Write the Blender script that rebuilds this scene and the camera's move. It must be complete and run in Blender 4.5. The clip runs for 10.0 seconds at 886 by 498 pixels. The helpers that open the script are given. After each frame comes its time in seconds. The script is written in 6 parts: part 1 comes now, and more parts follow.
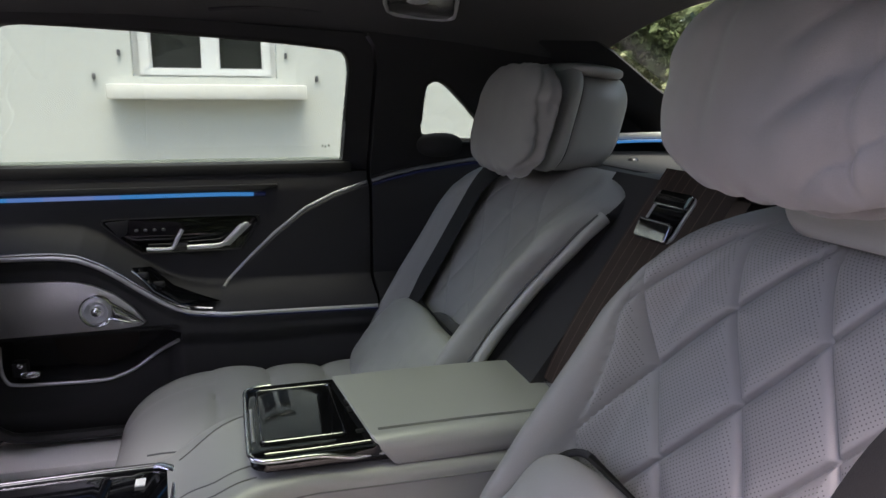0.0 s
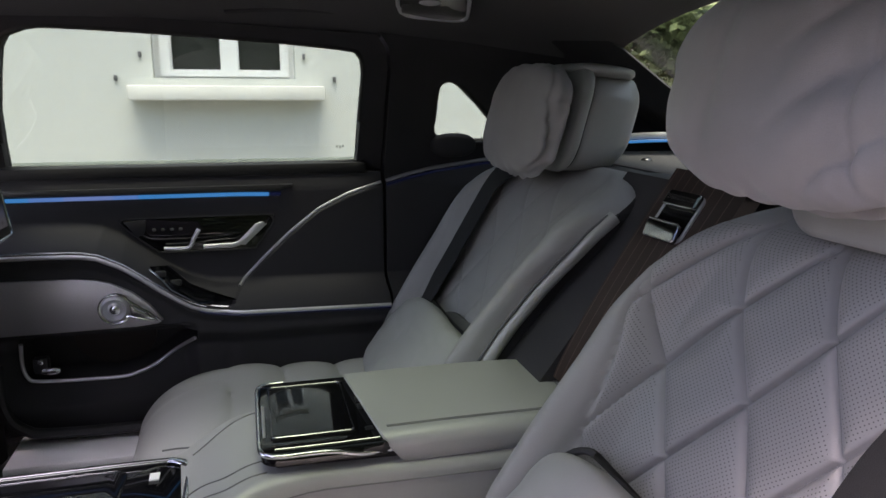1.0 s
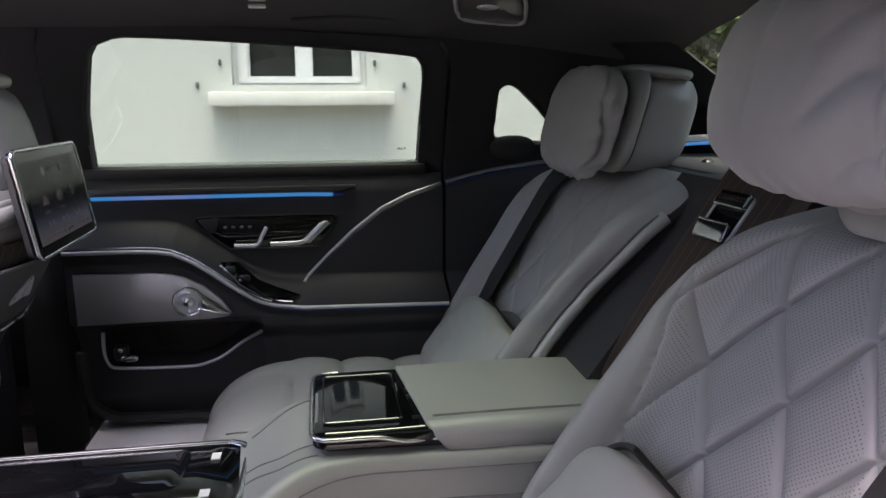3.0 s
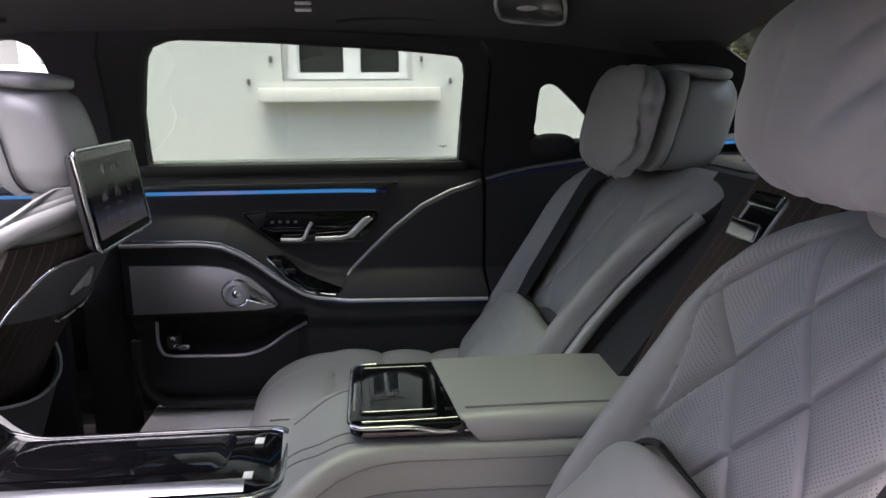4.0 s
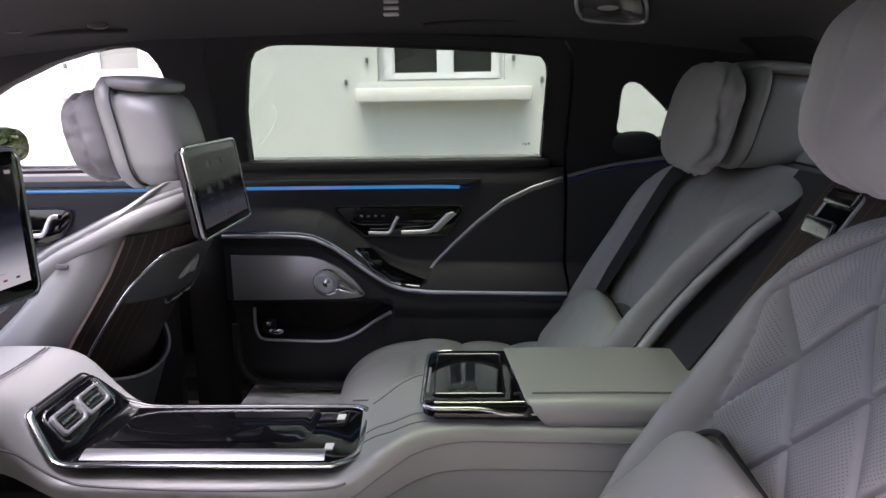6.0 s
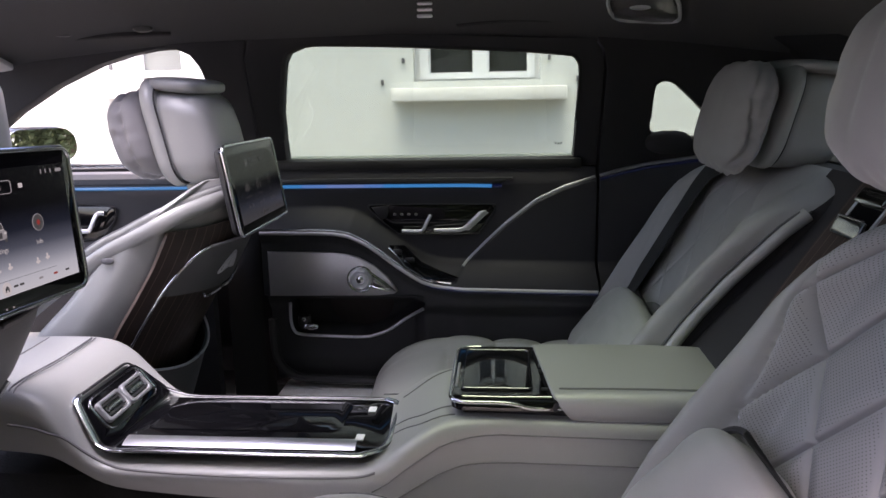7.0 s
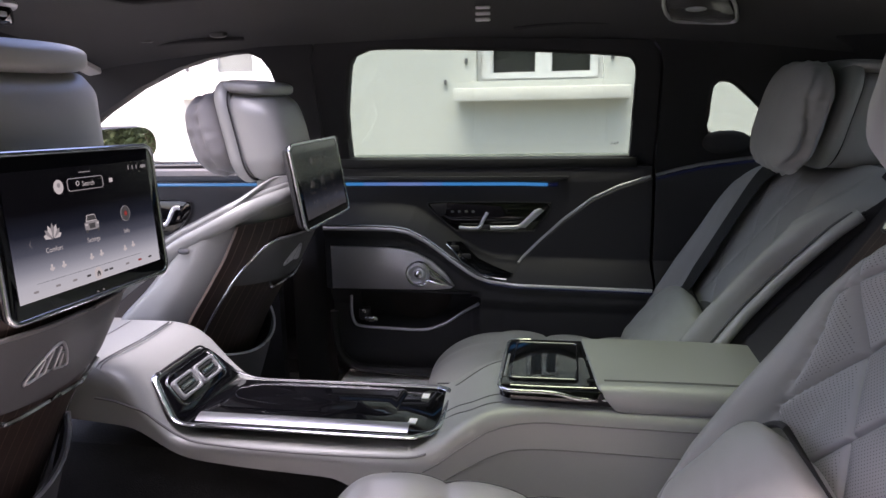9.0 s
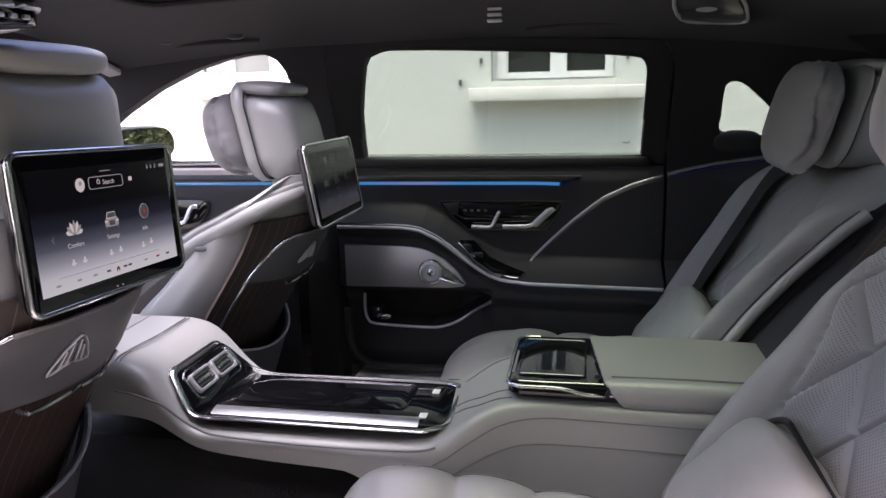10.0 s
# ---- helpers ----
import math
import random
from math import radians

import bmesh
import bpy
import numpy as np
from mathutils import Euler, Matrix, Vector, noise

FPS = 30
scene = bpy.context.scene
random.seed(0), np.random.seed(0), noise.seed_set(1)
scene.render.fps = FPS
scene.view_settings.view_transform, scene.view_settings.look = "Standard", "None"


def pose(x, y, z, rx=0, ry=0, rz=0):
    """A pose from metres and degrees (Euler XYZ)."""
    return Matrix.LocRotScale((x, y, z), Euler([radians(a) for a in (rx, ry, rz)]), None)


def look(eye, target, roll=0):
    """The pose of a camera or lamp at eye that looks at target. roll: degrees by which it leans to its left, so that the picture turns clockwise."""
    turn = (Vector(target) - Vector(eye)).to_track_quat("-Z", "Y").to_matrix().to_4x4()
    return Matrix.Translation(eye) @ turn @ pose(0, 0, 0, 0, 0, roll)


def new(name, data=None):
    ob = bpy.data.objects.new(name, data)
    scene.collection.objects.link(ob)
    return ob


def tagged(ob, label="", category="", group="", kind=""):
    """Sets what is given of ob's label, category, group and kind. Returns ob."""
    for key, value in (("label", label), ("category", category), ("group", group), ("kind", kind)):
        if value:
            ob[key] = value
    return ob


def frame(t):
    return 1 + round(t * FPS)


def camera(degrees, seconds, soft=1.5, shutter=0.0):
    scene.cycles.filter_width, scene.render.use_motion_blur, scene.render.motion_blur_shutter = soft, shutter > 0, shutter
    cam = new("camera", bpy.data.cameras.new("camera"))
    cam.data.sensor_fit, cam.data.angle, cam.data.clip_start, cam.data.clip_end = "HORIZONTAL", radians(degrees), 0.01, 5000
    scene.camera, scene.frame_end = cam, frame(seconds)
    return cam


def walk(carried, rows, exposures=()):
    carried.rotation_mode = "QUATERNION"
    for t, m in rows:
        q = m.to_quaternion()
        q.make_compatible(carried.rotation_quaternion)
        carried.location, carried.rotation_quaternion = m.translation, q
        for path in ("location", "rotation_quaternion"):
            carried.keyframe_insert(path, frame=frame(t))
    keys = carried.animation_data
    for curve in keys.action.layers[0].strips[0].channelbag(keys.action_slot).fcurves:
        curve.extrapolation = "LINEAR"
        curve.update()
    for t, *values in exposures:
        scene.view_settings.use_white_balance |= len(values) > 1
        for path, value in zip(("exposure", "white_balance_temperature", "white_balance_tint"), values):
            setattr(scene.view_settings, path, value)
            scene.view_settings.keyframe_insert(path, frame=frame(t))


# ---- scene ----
# Camera: a lens of 62.7 degrees, swinging slowly towards the front of the car from the rear doorway.
cam = camera(62.7, 10.0)
EXPOSURE = 3.3
PATH = [
    (0, (0.125, -0.871, 1.156), (0.685, 1.003, 0.738), 0.4),
    (0.5, (0.13, -0.877, 1.157), (0.668, 1.004, 0.738), 0.3),
    (1, (0.135, -0.883, 1.157), (0.645, 1.005, 0.739), 0.2),
    (1.5, (0.14, -0.89, 1.157), (0.613, 1.007, 0.739), 0.1),
    (2, (0.146, -0.899, 1.157), (0.575, 1.009, 0.74), 0.1),
    (3.3, (0.163, -0.93, 1.151), (0.444, 1.009, 0.748), -0.3),
    (3.5, (0.166, -0.938, 1.161), (0.421, 1.001, 0.743), -0.3),
    (4, (0.171, -0.952, 1.163), (0.361, 0.994, 0.743), -0.4),
    (4.5, (0.178, -0.968, 1.164), (0.297, 0.984, 0.744), -0.5),
    (5, (0.186, -0.981, 1.164), (0.238, 0.973, 0.743), -0.7),
    (5.5, (0.192, -0.995, 1.164), (0.181, 0.96, 0.743), -0.8),
    (7, (0.208, -1.029, 1.165), (0.043, 0.919, 0.745), -1.1),
    (7.5, (0.212, -1.042, 1.167), (-0.001, 0.901, 0.746), -1.1),
    (8, (0.217, -1.055, 1.168), (-0.042, 0.883, 0.748), -1.2),
    (8.5, (0.223, -1.068, 1.169), (-0.078, 0.864, 0.749), -1.3),
    (9, (0.23, -1.079, 1.169), (-0.106, 0.847, 0.75), -1.3),
    (9.5, (0.235, -1.088, 1.17), (-0.125, 0.834, 0.751), -1.4),
    (10, (0.242, -1.097, 1.17), (-0.137, 0.822, 0.751), -1.4),
]
walk(cam, [(t, look(e, g, r)) for t, e, g, r in PATH], [(0.0, EXPOSURE, 7250, 30)])
SKY, SUN = 0.15, 1.4

# ---- daylight ----
world = bpy.data.worlds.new("overcast_sky")
scene.world = world
world.use_nodes = True
wn = world.node_tree
wn.nodes.clear()
w_out = wn.nodes.new("ShaderNodeOutputWorld")
w_bg = wn.nodes.new("ShaderNodeBackground")
w_sky = wn.nodes.new("ShaderNodeTexSky")
w_sky.sky_type, w_sky.sun_disc = "NISHITA", False
w_sky.sun_elevation, w_sky.sun_rotation = radians(77), radians(193)
w_sky.air_density, w_sky.dust_density, w_sky.ozone_density = 1.0, 4.0, 1.0
w_bg.inputs["Strength"].default_value = SKY
wn.links.new(w_sky.outputs[0], w_bg.inputs[0])
wn.links.new(w_bg.outputs[0], w_out.inputs[0])
sun_data = bpy.data.lights.new("sun", "SUN")
sun_data.energy, sun_data.angle, sun_data.color = SUN, radians(35), (0.97, 0.99, 1.0)
sun = new("sun", sun_data)
sun.matrix_world = look((0.0, 0.0, 0.0), (0.05, 0.22, -0.97))
sun.location = (0, -6, 9)

# ---- materials ----
def material(name, color, rough=0.5, metal=0.0, grain=0.0, grain_size=300.0, spread=0.12, blotch=3.0, coat=0.0, rough_spread=0.0, sheen=0.0):
    """Principled surface with colour variation at two scales and a fine relief."""
    m = bpy.data.materials.new(name)
    m.use_nodes = True
    nt = m.node_tree
    b = nt.nodes["Principled BSDF"]
    b.inputs["Roughness"].default_value = rough
    b.inputs["Metallic"].default_value = metal
    b.inputs["Coat Weight"].default_value = coat
    b.inputs["Coat Roughness"].default_value = 0.05
    if sheen:
        b.inputs["Sheen Weight"].default_value = sheen
    tc = nt.nodes.new("ShaderNodeTexCoord")
    big = nt.nodes.new("ShaderNodeTexNoise")
    big.inputs["Scale"].default_value, big.inputs["Detail"].default_value = blotch, 6
    fine = nt.nodes.new("ShaderNodeTexNoise")
    fine.inputs["Scale"].default_value, fine.inputs["Detail"].default_value = grain_size, 3
    nt.links.new(tc.outputs["Object"], big.inputs["Vector"])
    nt.links.new(tc.outputs["Object"], fine.inputs["Vector"])
    add = nt.nodes.new("ShaderNodeMath")
    add.operation = "MULTIPLY_ADD"
    add.inputs[1].default_value = 0.35
    nt.links.new(fine.outputs["Fac"], add.inputs[0])
    nt.links.new(big.outputs["Fac"], add.inputs[2])
    ramp = nt.nodes.new("ShaderNodeValToRGB")
    lo, hi = ramp.color_ramp.elements
    lo.position, hi.position = 0.4, 0.95
    lo.color = (*[c * (1 - spread) for c in color], 1)
    hi.color = (*[min(1, c * (1 + spread)) for c in color], 1)
    nt.links.new(add.outputs[0], ramp.inputs[0])
    nt.links.new(ramp.outputs[0], b.inputs["Base Color"])
    if rough_spread:
        mr = nt.nodes.new("ShaderNodeMapRange")
        mr.inputs["To Min"].default_value, mr.inputs["To Max"].default_value = rough - rough_spread, rough + rough_spread
        nt.links.new(add.outputs[0], mr.inputs["Value"])
        nt.links.new(mr.outputs[0], b.inputs["Roughness"])
    if grain:
        bump = nt.nodes.new("ShaderNodeBump")
        bump.inputs["Strength"].default_value, bump.inputs["Distance"].default_value = grain, 0.002
        nt.links.new(fine.outputs["Fac"], bump.inputs["Height"])
        nt.links.new(bump.outputs[0], b.inputs["Normal"])
    return m


def glass(name, tint, rough=0.0):
    """A thin pane: mostly clear, coloured by its tint, with a weak mirror gloss."""
    m = bpy.data.materials.new(name)
    m.use_nodes = True
    nt = m.node_tree
    nt.nodes.clear()
    out = nt.nodes.new("ShaderNodeOutputMaterial")
    mix = nt.nodes.new("ShaderNodeMixShader")
    tr = nt.nodes.new("ShaderNodeBsdfTransparent")
    gl = nt.nodes.new("ShaderNodeBsdfGlossy")
    lw = nt.nodes.new("ShaderNodeLayerWeight")
    lw.inputs["Blend"].default_value = 0.5
    pw = nt.nodes.new("ShaderNodeMath")
    pw.operation, pw.inputs[1].default_value = "POWER", 5
    ma = nt.nodes.new("ShaderNodeMath")
    ma.operation, ma.inputs[1].default_value, ma.inputs[2].default_value = "MULTIPLY_ADD", 0.6, 0.03
    tr.inputs["Color"].default_value = (*tint, 1)
    gl.inputs["Roughness"].default_value = rough
    nt.links.new(lw.outputs["Facing"], pw.inputs[0])
    nt.links.new(pw.outputs[0], ma.inputs[0])
    nt.links.new(ma.outputs[0], mix.inputs[0])
    nt.links.new(tr.outputs[0], mix.inputs[1])
    nt.links.new(gl.outputs[0], mix.inputs[2])
    nt.links.new(mix.outputs[0], out.inputs[0])
    return m


def glow(name, color, strength):
    m = bpy.data.materials.new(name)
    m.use_nodes = True
    b = m.node_tree.nodes["Principled BSDF"]
    b.inputs["Base Color"].default_value = (0.02, 0.02, 0.02, 1)
    b.inputs["Emission Color"].default_value = (*color, 1)
    b.inputs["Emission Strength"].default_value = strength
    b.inputs["Roughness"].default_value = 0.2
    return m


LEATHER = material("grey_leather", (0.335, 0.338, 0.328), 0.34, grain=0.10, grain_size=700, spread=0.07, rough_spread=0.06)
SUEDE = material("grey_microfibre", (0.265, 0.255, 0.259), 0.95, grain=0.12, grain_size=900, spread=0.12, blotch=9, sheen=0.25)
LEATHER.node_tree.nodes["Principled BSDF"].inputs["Specular IOR Level"].default_value = 0.9
# near-black cloth for the shadowed gap behind the far cushion
GAP_SHADE = material("cushion_gap_shade", (0.045, 0.044, 0.046), 0.95, grain=0.2, grain_size=700, spread=0.2, blotch=12, sheen=0.15)
SEAM = material("leather_seam", (0.17, 0.167, 0.17), 0.55, spread=0.1)
LEATHER_DARK = material("anthracite_leather", (0.036, 0.0348, 0.0375), 0.66, grain=0.15, grain_size=600, spread=0.18, rough_spread=0.06)
LEATHER_DARK.node_tree.nodes["Principled BSDF"].inputs["Specular IOR Level"].default_value = 0.3
BROWN_MESH = material("brown_speaker_mesh", (0.030, 0.021, 0.019), 0.8, grain=0.4, grain_size=900, spread=0.25)
ARCH_METAL = material("dark_satin_moulding", (0.46, 0.455, 0.475), 0.5, 1.0, spread=0.08, rough_spread=0.05)
SMOKED = material("smoked_chrome", (0.34, 0.34, 0.35), 0.14, 1.0, spread=0.06)
LEATHER_MID = material("slate_leather", (0.10, 0.099, 0.105), 0.48, grain=0.12, grain_size=600, spread=0.1)
HEADLINER = material("black_microfibre", (0.023, 0.0222, 0.0245), 1.0, grain=0.25, grain_size=500, spread=0.2, sheen=0.1)
CARPET = material("black_carpet", (0.030, 0.030, 0.032), 1.0, grain=0.9, grain_size=350, spread=0.3)
PLASTIC = material("black_plastic", (0.026, 0.026, 0.027), 0.42, grain=0.1, grain_size=900, spread=0.15)
PIANO = material("piano_black", (0.004, 0.004, 0.005), 0.05, spread=0.1)
CHROME = material("satin_chrome", (0.78, 0.78, 0.80), 0.18, 1.0, spread=0.04, rough_spread=0.05)
GUNMETAL = material("dark_satin_metal", (0.09, 0.09, 0.095), 0.3, 1.0, spread=0.08, rough_spread=0.05)
CHROME_DULL = material("brushed_chrome", (0.76, 0.755, 0.78), 0.48, 1.0, spread=0.08, rough_spread=0.06)
ALU = material("brushed_aluminium", (0.80, 0.775, 0.775), 0.42, 1.0, grain=0.08, grain_size=400, spread=0.08, rough_spread=0.06)
# near-white non-metal base stands in for daylight mirrored by the sill plate
SILL = material("pale_sill_sheen", (0.88, 0.87, 0.87), 0.28, 0.0, grain=0.05, grain_size=400, spread=0.08, blotch=7, rough_spread=0.06)
ROLLER = material("satin_roller_metal", (0.86, 0.86, 0.87), 0.28, 1.0, spread=0.05, rough_spread=0.06)
RUBBER = material("black_rubber", (0.01, 0.01, 0.01), 0.7, spread=0.2)
BELT = material("black_webbing", (0.012, 0.012, 0.013), 0.75, grain=0.5, grain_size=900, spread=0.2)
CREAM = material("light_leather_shade", (0.5, 0.49, 0.48), 0.6, spread=0.06)
RENDER_WALL = material("white_render", (0.54, 0.55, 0.525), 0.9, spread=0.02, grain_size=60, blotch=0.8)
STONE = material("painted_stone", (0.62, 0.61, 0.58), 0.85, grain=0.3, grain_size=90, spread=0.08, blotch=5)
PVC = material("white_window_frame", (0.74, 0.74, 0.74), 0.4, spread=0.03)
DARK_PANE = material("window_pane", (0.03, 0.032, 0.03), 0.05, spread=0.1)
GREY_PANE = material("grey_window_pane", (0.16, 0.175, 0.165), 0.08, spread=0.15)
ASPHALT = material("pale_gravel", (0.19, 0.185, 0.17), 0.95, grain=0.8, grain_size=120, spread=0.3, blotch=0.8)
BLACK_PAINT = material("black_car_paint", (0.008, 0.008, 0.01), 0.12, spread=0.1, coat=1.0)
BARK = material("bark", (0.12, 0.09, 0.06), 0.95, grain=0.8, grain_size=40, spread=0.3, blotch=6)
LEAF = material("leaves", (0.115, 0.150, 0.065), 0.8, spread=0.45, blotch=2.5)
TINT = glass("green_tinted_glass", (0.48, 0.54, 0.495))
SHADED = glass("shaded_glass", (0.93, 0.95, 0.94))
ROOF_GLASS = glass("tinted_roof_glass", (0.220, 0.262, 0.222))
FRONT_ROOF_GLASS = glass("grey_roof_glass", (0.62, 0.66, 0.71))
REAR_GLASS = glass("tinted_rear_glass", (0.60, 0.66, 0.60))
CLEAR = glass("clear_glass", (0.95, 0.96, 0.95))
AMBIENT = glow("blue_light_strip", (0.03, 0.32, 0.80), 0.062)
AMBIENT_PALE = glow("pale_blue_light_strip", (0.16, 0.31, 0.72), 0.062)
AMBIENT_SOFT = glow("soft_blue_light_strip", (0.10, 0.30, 0.77), 0.062)
AMBIENT_DIM = glow("faint_blue_light_strip", (0.03, 0.08, 0.6), 0.004)
PALE_MARK = glass("etched_glass_mark", (0.55, 0.58, 0.56))
WHITE_MARK = material("white_sticker", (0.8, 0.8, 0.8), 0.4, spread=0.02)


def wood_material(name):
    """Dark open-pore veneer with fine inlaid pinstripes along its height."""
    m = material(name, (0.032, 0.0175, 0.0135), 0.5, grain=0.1, grain_size=500, spread=0.35, blotch=14)
    nt = m.node_tree
    b = nt.nodes["Principled BSDF"]
    src = b.inputs["Base Color"].links[0].from_socket
    tc = nt.nodes.new("ShaderNodeTexCoord")
    sep = nt.nodes.new("ShaderNodeSeparateXYZ")
    nt.links.new(tc.outputs["UV"], sep.inputs[0])
    mul = nt.nodes.new("ShaderNodeMath")
    mul.operation, mul.inputs[1].default_value = "MULTIPLY", 1 / 0.019
    fr = nt.nodes.new("ShaderNodeMath")
    fr.operation = "FRACT"
    lt = nt.nodes.new("ShaderNodeMath")
    lt.operation, lt.inputs[1].default_value = "LESS_THAN", 0.07
    nt.links.new(sep.outputs[0], mul.inputs[0])
    nt.links.new(mul.outputs[0], fr.inputs[0])
    nt.links.new(fr.outputs[0], lt.inputs[0])
    mix = nt.nodes.new("ShaderNodeMix")
    mix.data_type = "RGBA"
    mix.inputs[7].default_value = (0.125, 0.088, 0.072, 1)
    nt.links.new(lt.outputs[0], mix.inputs[0])
    nt.links.new(src, mix.inputs[6])
    nt.links.new(mix.outputs[2], b.inputs["Base Color"])
    return m


WOOD = wood_material("pinstripe_walnut")


def perforated(name, color):
    """Leather with rows of small holes inside the quilt fields; the attribute 'field' is 1 inside a field and 0 along its seams."""
    m = material(name, color, 0.5, grain=0.10, grain_size=700, spread=0.07, rough_spread=0.05)
    nt = m.node_tree
    b = nt.nodes["Principled BSDF"]
    src = b.inputs["Base Color"].links[0].from_socket
    tc = nt.nodes.new("ShaderNodeTexCoord")
    sc = nt.nodes.new("ShaderNodeVectorMath")
    sc.operation = "SCALE"
    sc.inputs["Scale"].default_value = 1 / 0.0041
    rot = nt.nodes.new("ShaderNodeMapping")
    rot.inputs["Rotation"].default_value = (0, 0, radians(45))
    nt.links.new(tc.outputs["UV"], rot.inputs[0])
    nt.links.new(rot.outputs[0], sc.inputs[0])
    fr = nt.nodes.new("ShaderNodeVectorMath")
    fr.operation = "FRACTION"
    sub = nt.nodes.new("ShaderNodeVectorMath")
    sub.operation = "SUBTRACT"
    sub.inputs[1].default_value = (0.5, 0.5, 0)
    ln = nt.nodes.new("ShaderNodeVectorMath")
    ln.operation = "LENGTH"
    nt.links.new(sc.outputs[0], fr.inputs[0])
    nt.links.new(fr.outputs[0], sub.inputs[0])
    nt.links.new(sub.outputs[0], ln.inputs[0])
    hole = nt.nodes.new("ShaderNodeMapRange")
    hole.inputs["From Min"].default_value, hole.inputs["From Max"].default_value = 0.11, 0.22
    hole.inputs["To Min"].default_value, hole.inputs["To Max"].default_value = 1.0, 0.0
    nt.links.new(ln.outputs["Value"], hole.inputs["Value"])
    at = nt.nodes.new("ShaderNodeAttribute")
    at.attribute_name = "field"
    gt = nt.nodes.new("ShaderNodeMath")
    gt.operation, gt.inputs[1].default_value = "GREATER_THAN", 0.5
    nt.links.new(at.outputs["Fac"], gt.inputs[0])
    both = nt.nodes.new("ShaderNodeMath")
    both.operation = "MULTIPLY"
    nt.links.new(hole.outputs[0], both.inputs[0])
    nt.links.new(gt.outputs[0], both.inputs[1])
    mix = nt.nodes.new("ShaderNodeMix")
    mix.data_type = "RGBA"
    mix.inputs[7].default_value = (0.075, 0.074, 0.075, 1)
    nt.links.new(both.outputs[0], mix.inputs[0])
    nt.links.new(src, mix.inputs[6])
    st = nt.nodes.new("ShaderNodeAttribute")
    st.attribute_name = "stitch"
    thread = nt.nodes.new("ShaderNodeMix")
    thread.data_type = "RGBA"
    thread.inputs[7].default_value = (0.15, 0.147, 0.15, 1)
    nt.links.new(st.outputs["Fac"], thread.inputs[0])
    nt.links.new(mix.outputs[2], thread.inputs[6])
    nt.links.new(thread.outputs[2], b.inputs["Base Color"])
    return m


PERFORATED = perforated("perforated_grey_leather", (0.285, 0.282, 0.28))

# ---- mesh helpers ----
def thing(name, base, label, category, group="", kind=""):
    e = new(name)
    e.location = base
    e.empty_display_size = 0.05
    return tagged(e, label, category, group, kind)


def origin(ob):
    p = Vector(ob.location)
    while ob.parent:
        ob = ob.parent
        p += Vector(ob.location)
    return p


def finish(bm, name, mat, base=(0, 0, 0), sharp=38):
    bmesh.ops.recalc_face_normals(bm, faces=bm.faces)
    bm.normal_update()
    for f in bm.faces:
        f.smooth = True
    for e in bm.edges:
        if len(e.link_faces) == 2 and e.calc_face_angle(0) > radians(sharp):
            e.smooth = False
    bmesh.ops.translate(bm, verts=bm.verts, vec=-Vector(base))
    me = bpy.data.meshes.new(name)
    bm.to_mesh(me)
    bm.free()
    me.materials.append(mat)
    return me


def part(name, bm, mat, parent, label="", sharp=38):
    """One mesh, given in world places, as a part of a thing or of a part."""
    ob = new(name, finish(bm, name, mat, origin(parent), sharp))
    ob.parent = parent
    return tagged(ob, label)


def single(name, bm, mat, label, category, group="", kind="", base=(0, 0, 0), sharp=38):
    ob = new(name, finish(bm, name, mat, base, sharp))
    ob.location = base
    return tagged(ob, label, category, group, kind)


def block(lo, hi, bevel=0.004, seg=2, bm=None):
    """A box between two corners with rounded edges."""
    bm = bm or bmesh.new()
    got = bmesh.ops.create_cube(bm, size=1.0)["verts"]
    lo, hi = Vector(lo), Vector(hi)
    for v in got:
        v.co = Vector(((v.co[i] + 0.5) * (hi[i] - lo[i]) + lo[i] for i in range(3)))
    if bevel:
        es = list({e for v in got for e in v.link_edges})
        bmesh.ops.bevel(bm, geom=es, offset=bevel, segments=seg, profile=0.5, affect="EDGES")
    return bm


def curve(points, n=8, closed=False):
    """Catmull-Rom through points, n steps a span."""
    p = [Vector(q) for q in points]
    out = []
    spans = len(p) if closed else len(p) - 1
    for i in range(spans):
        if closed:
            a, b, c, d = p[i - 1], p[i], p[(i + 1) % len(p)], p[(i + 2) % len(p)]
        else:
            a, b, c, d = p[max(i - 1, 0)], p[i], p[i + 1], p[min(i + 2, len(p) - 1)]
        for k in range(n):
            t = k / n
            out.append(0.5 * ((2 * b) + (c - a) * t + (2 * a - 5 * b + 4 * c - d) * t * t + (3 * b - a - 3 * c + d) * t ** 3))
    if not closed:
        out.append(p[-1])
    return out


def tube(points, r, sides=8, n=6, closed=False, flat=1.0, up=(0, 1, 0), bm=None, smooth=True):
    """A round or flattened rod along a smooth line; up is the direction of its thin axis."""
    bm = bm or bmesh.new()
    pts = curve(points, n, closed) if smooth else [Vector(q) for q in points]
    up = Vector(up)
    rings = []
    m = len(pts)
    for i, q in enumerate(pts):
        t = (pts[(i + 1) % m] - pts[i - 1]) if closed else (pts[min(i + 1, m - 1)] - pts[max(i - 1, 0)])
        t.normalize()
        side = t.cross(up)
        side = side.normalized() if side.length > 1e-4 else t.orthogonal().normalized()
        u = side.cross(t).normalized()
        rings.append([bm.verts.new(q + side * math.cos(a) * r + u * math.sin(a) * r * flat) for a in (2 * math.pi * k / sides for k in range(sides))])
    for i in range(m if closed else m - 1):
        a, b = rings[i], rings[(i + 1) % m]
        for k in range(sides):
            bm.faces.new((a[k], a[(k + 1) % sides], b[(k + 1) % sides], b[k]))
    if not closed:
        bm.faces.new(rings[0])
        bm.faces.new(rings[-1][::-1])
    return bm


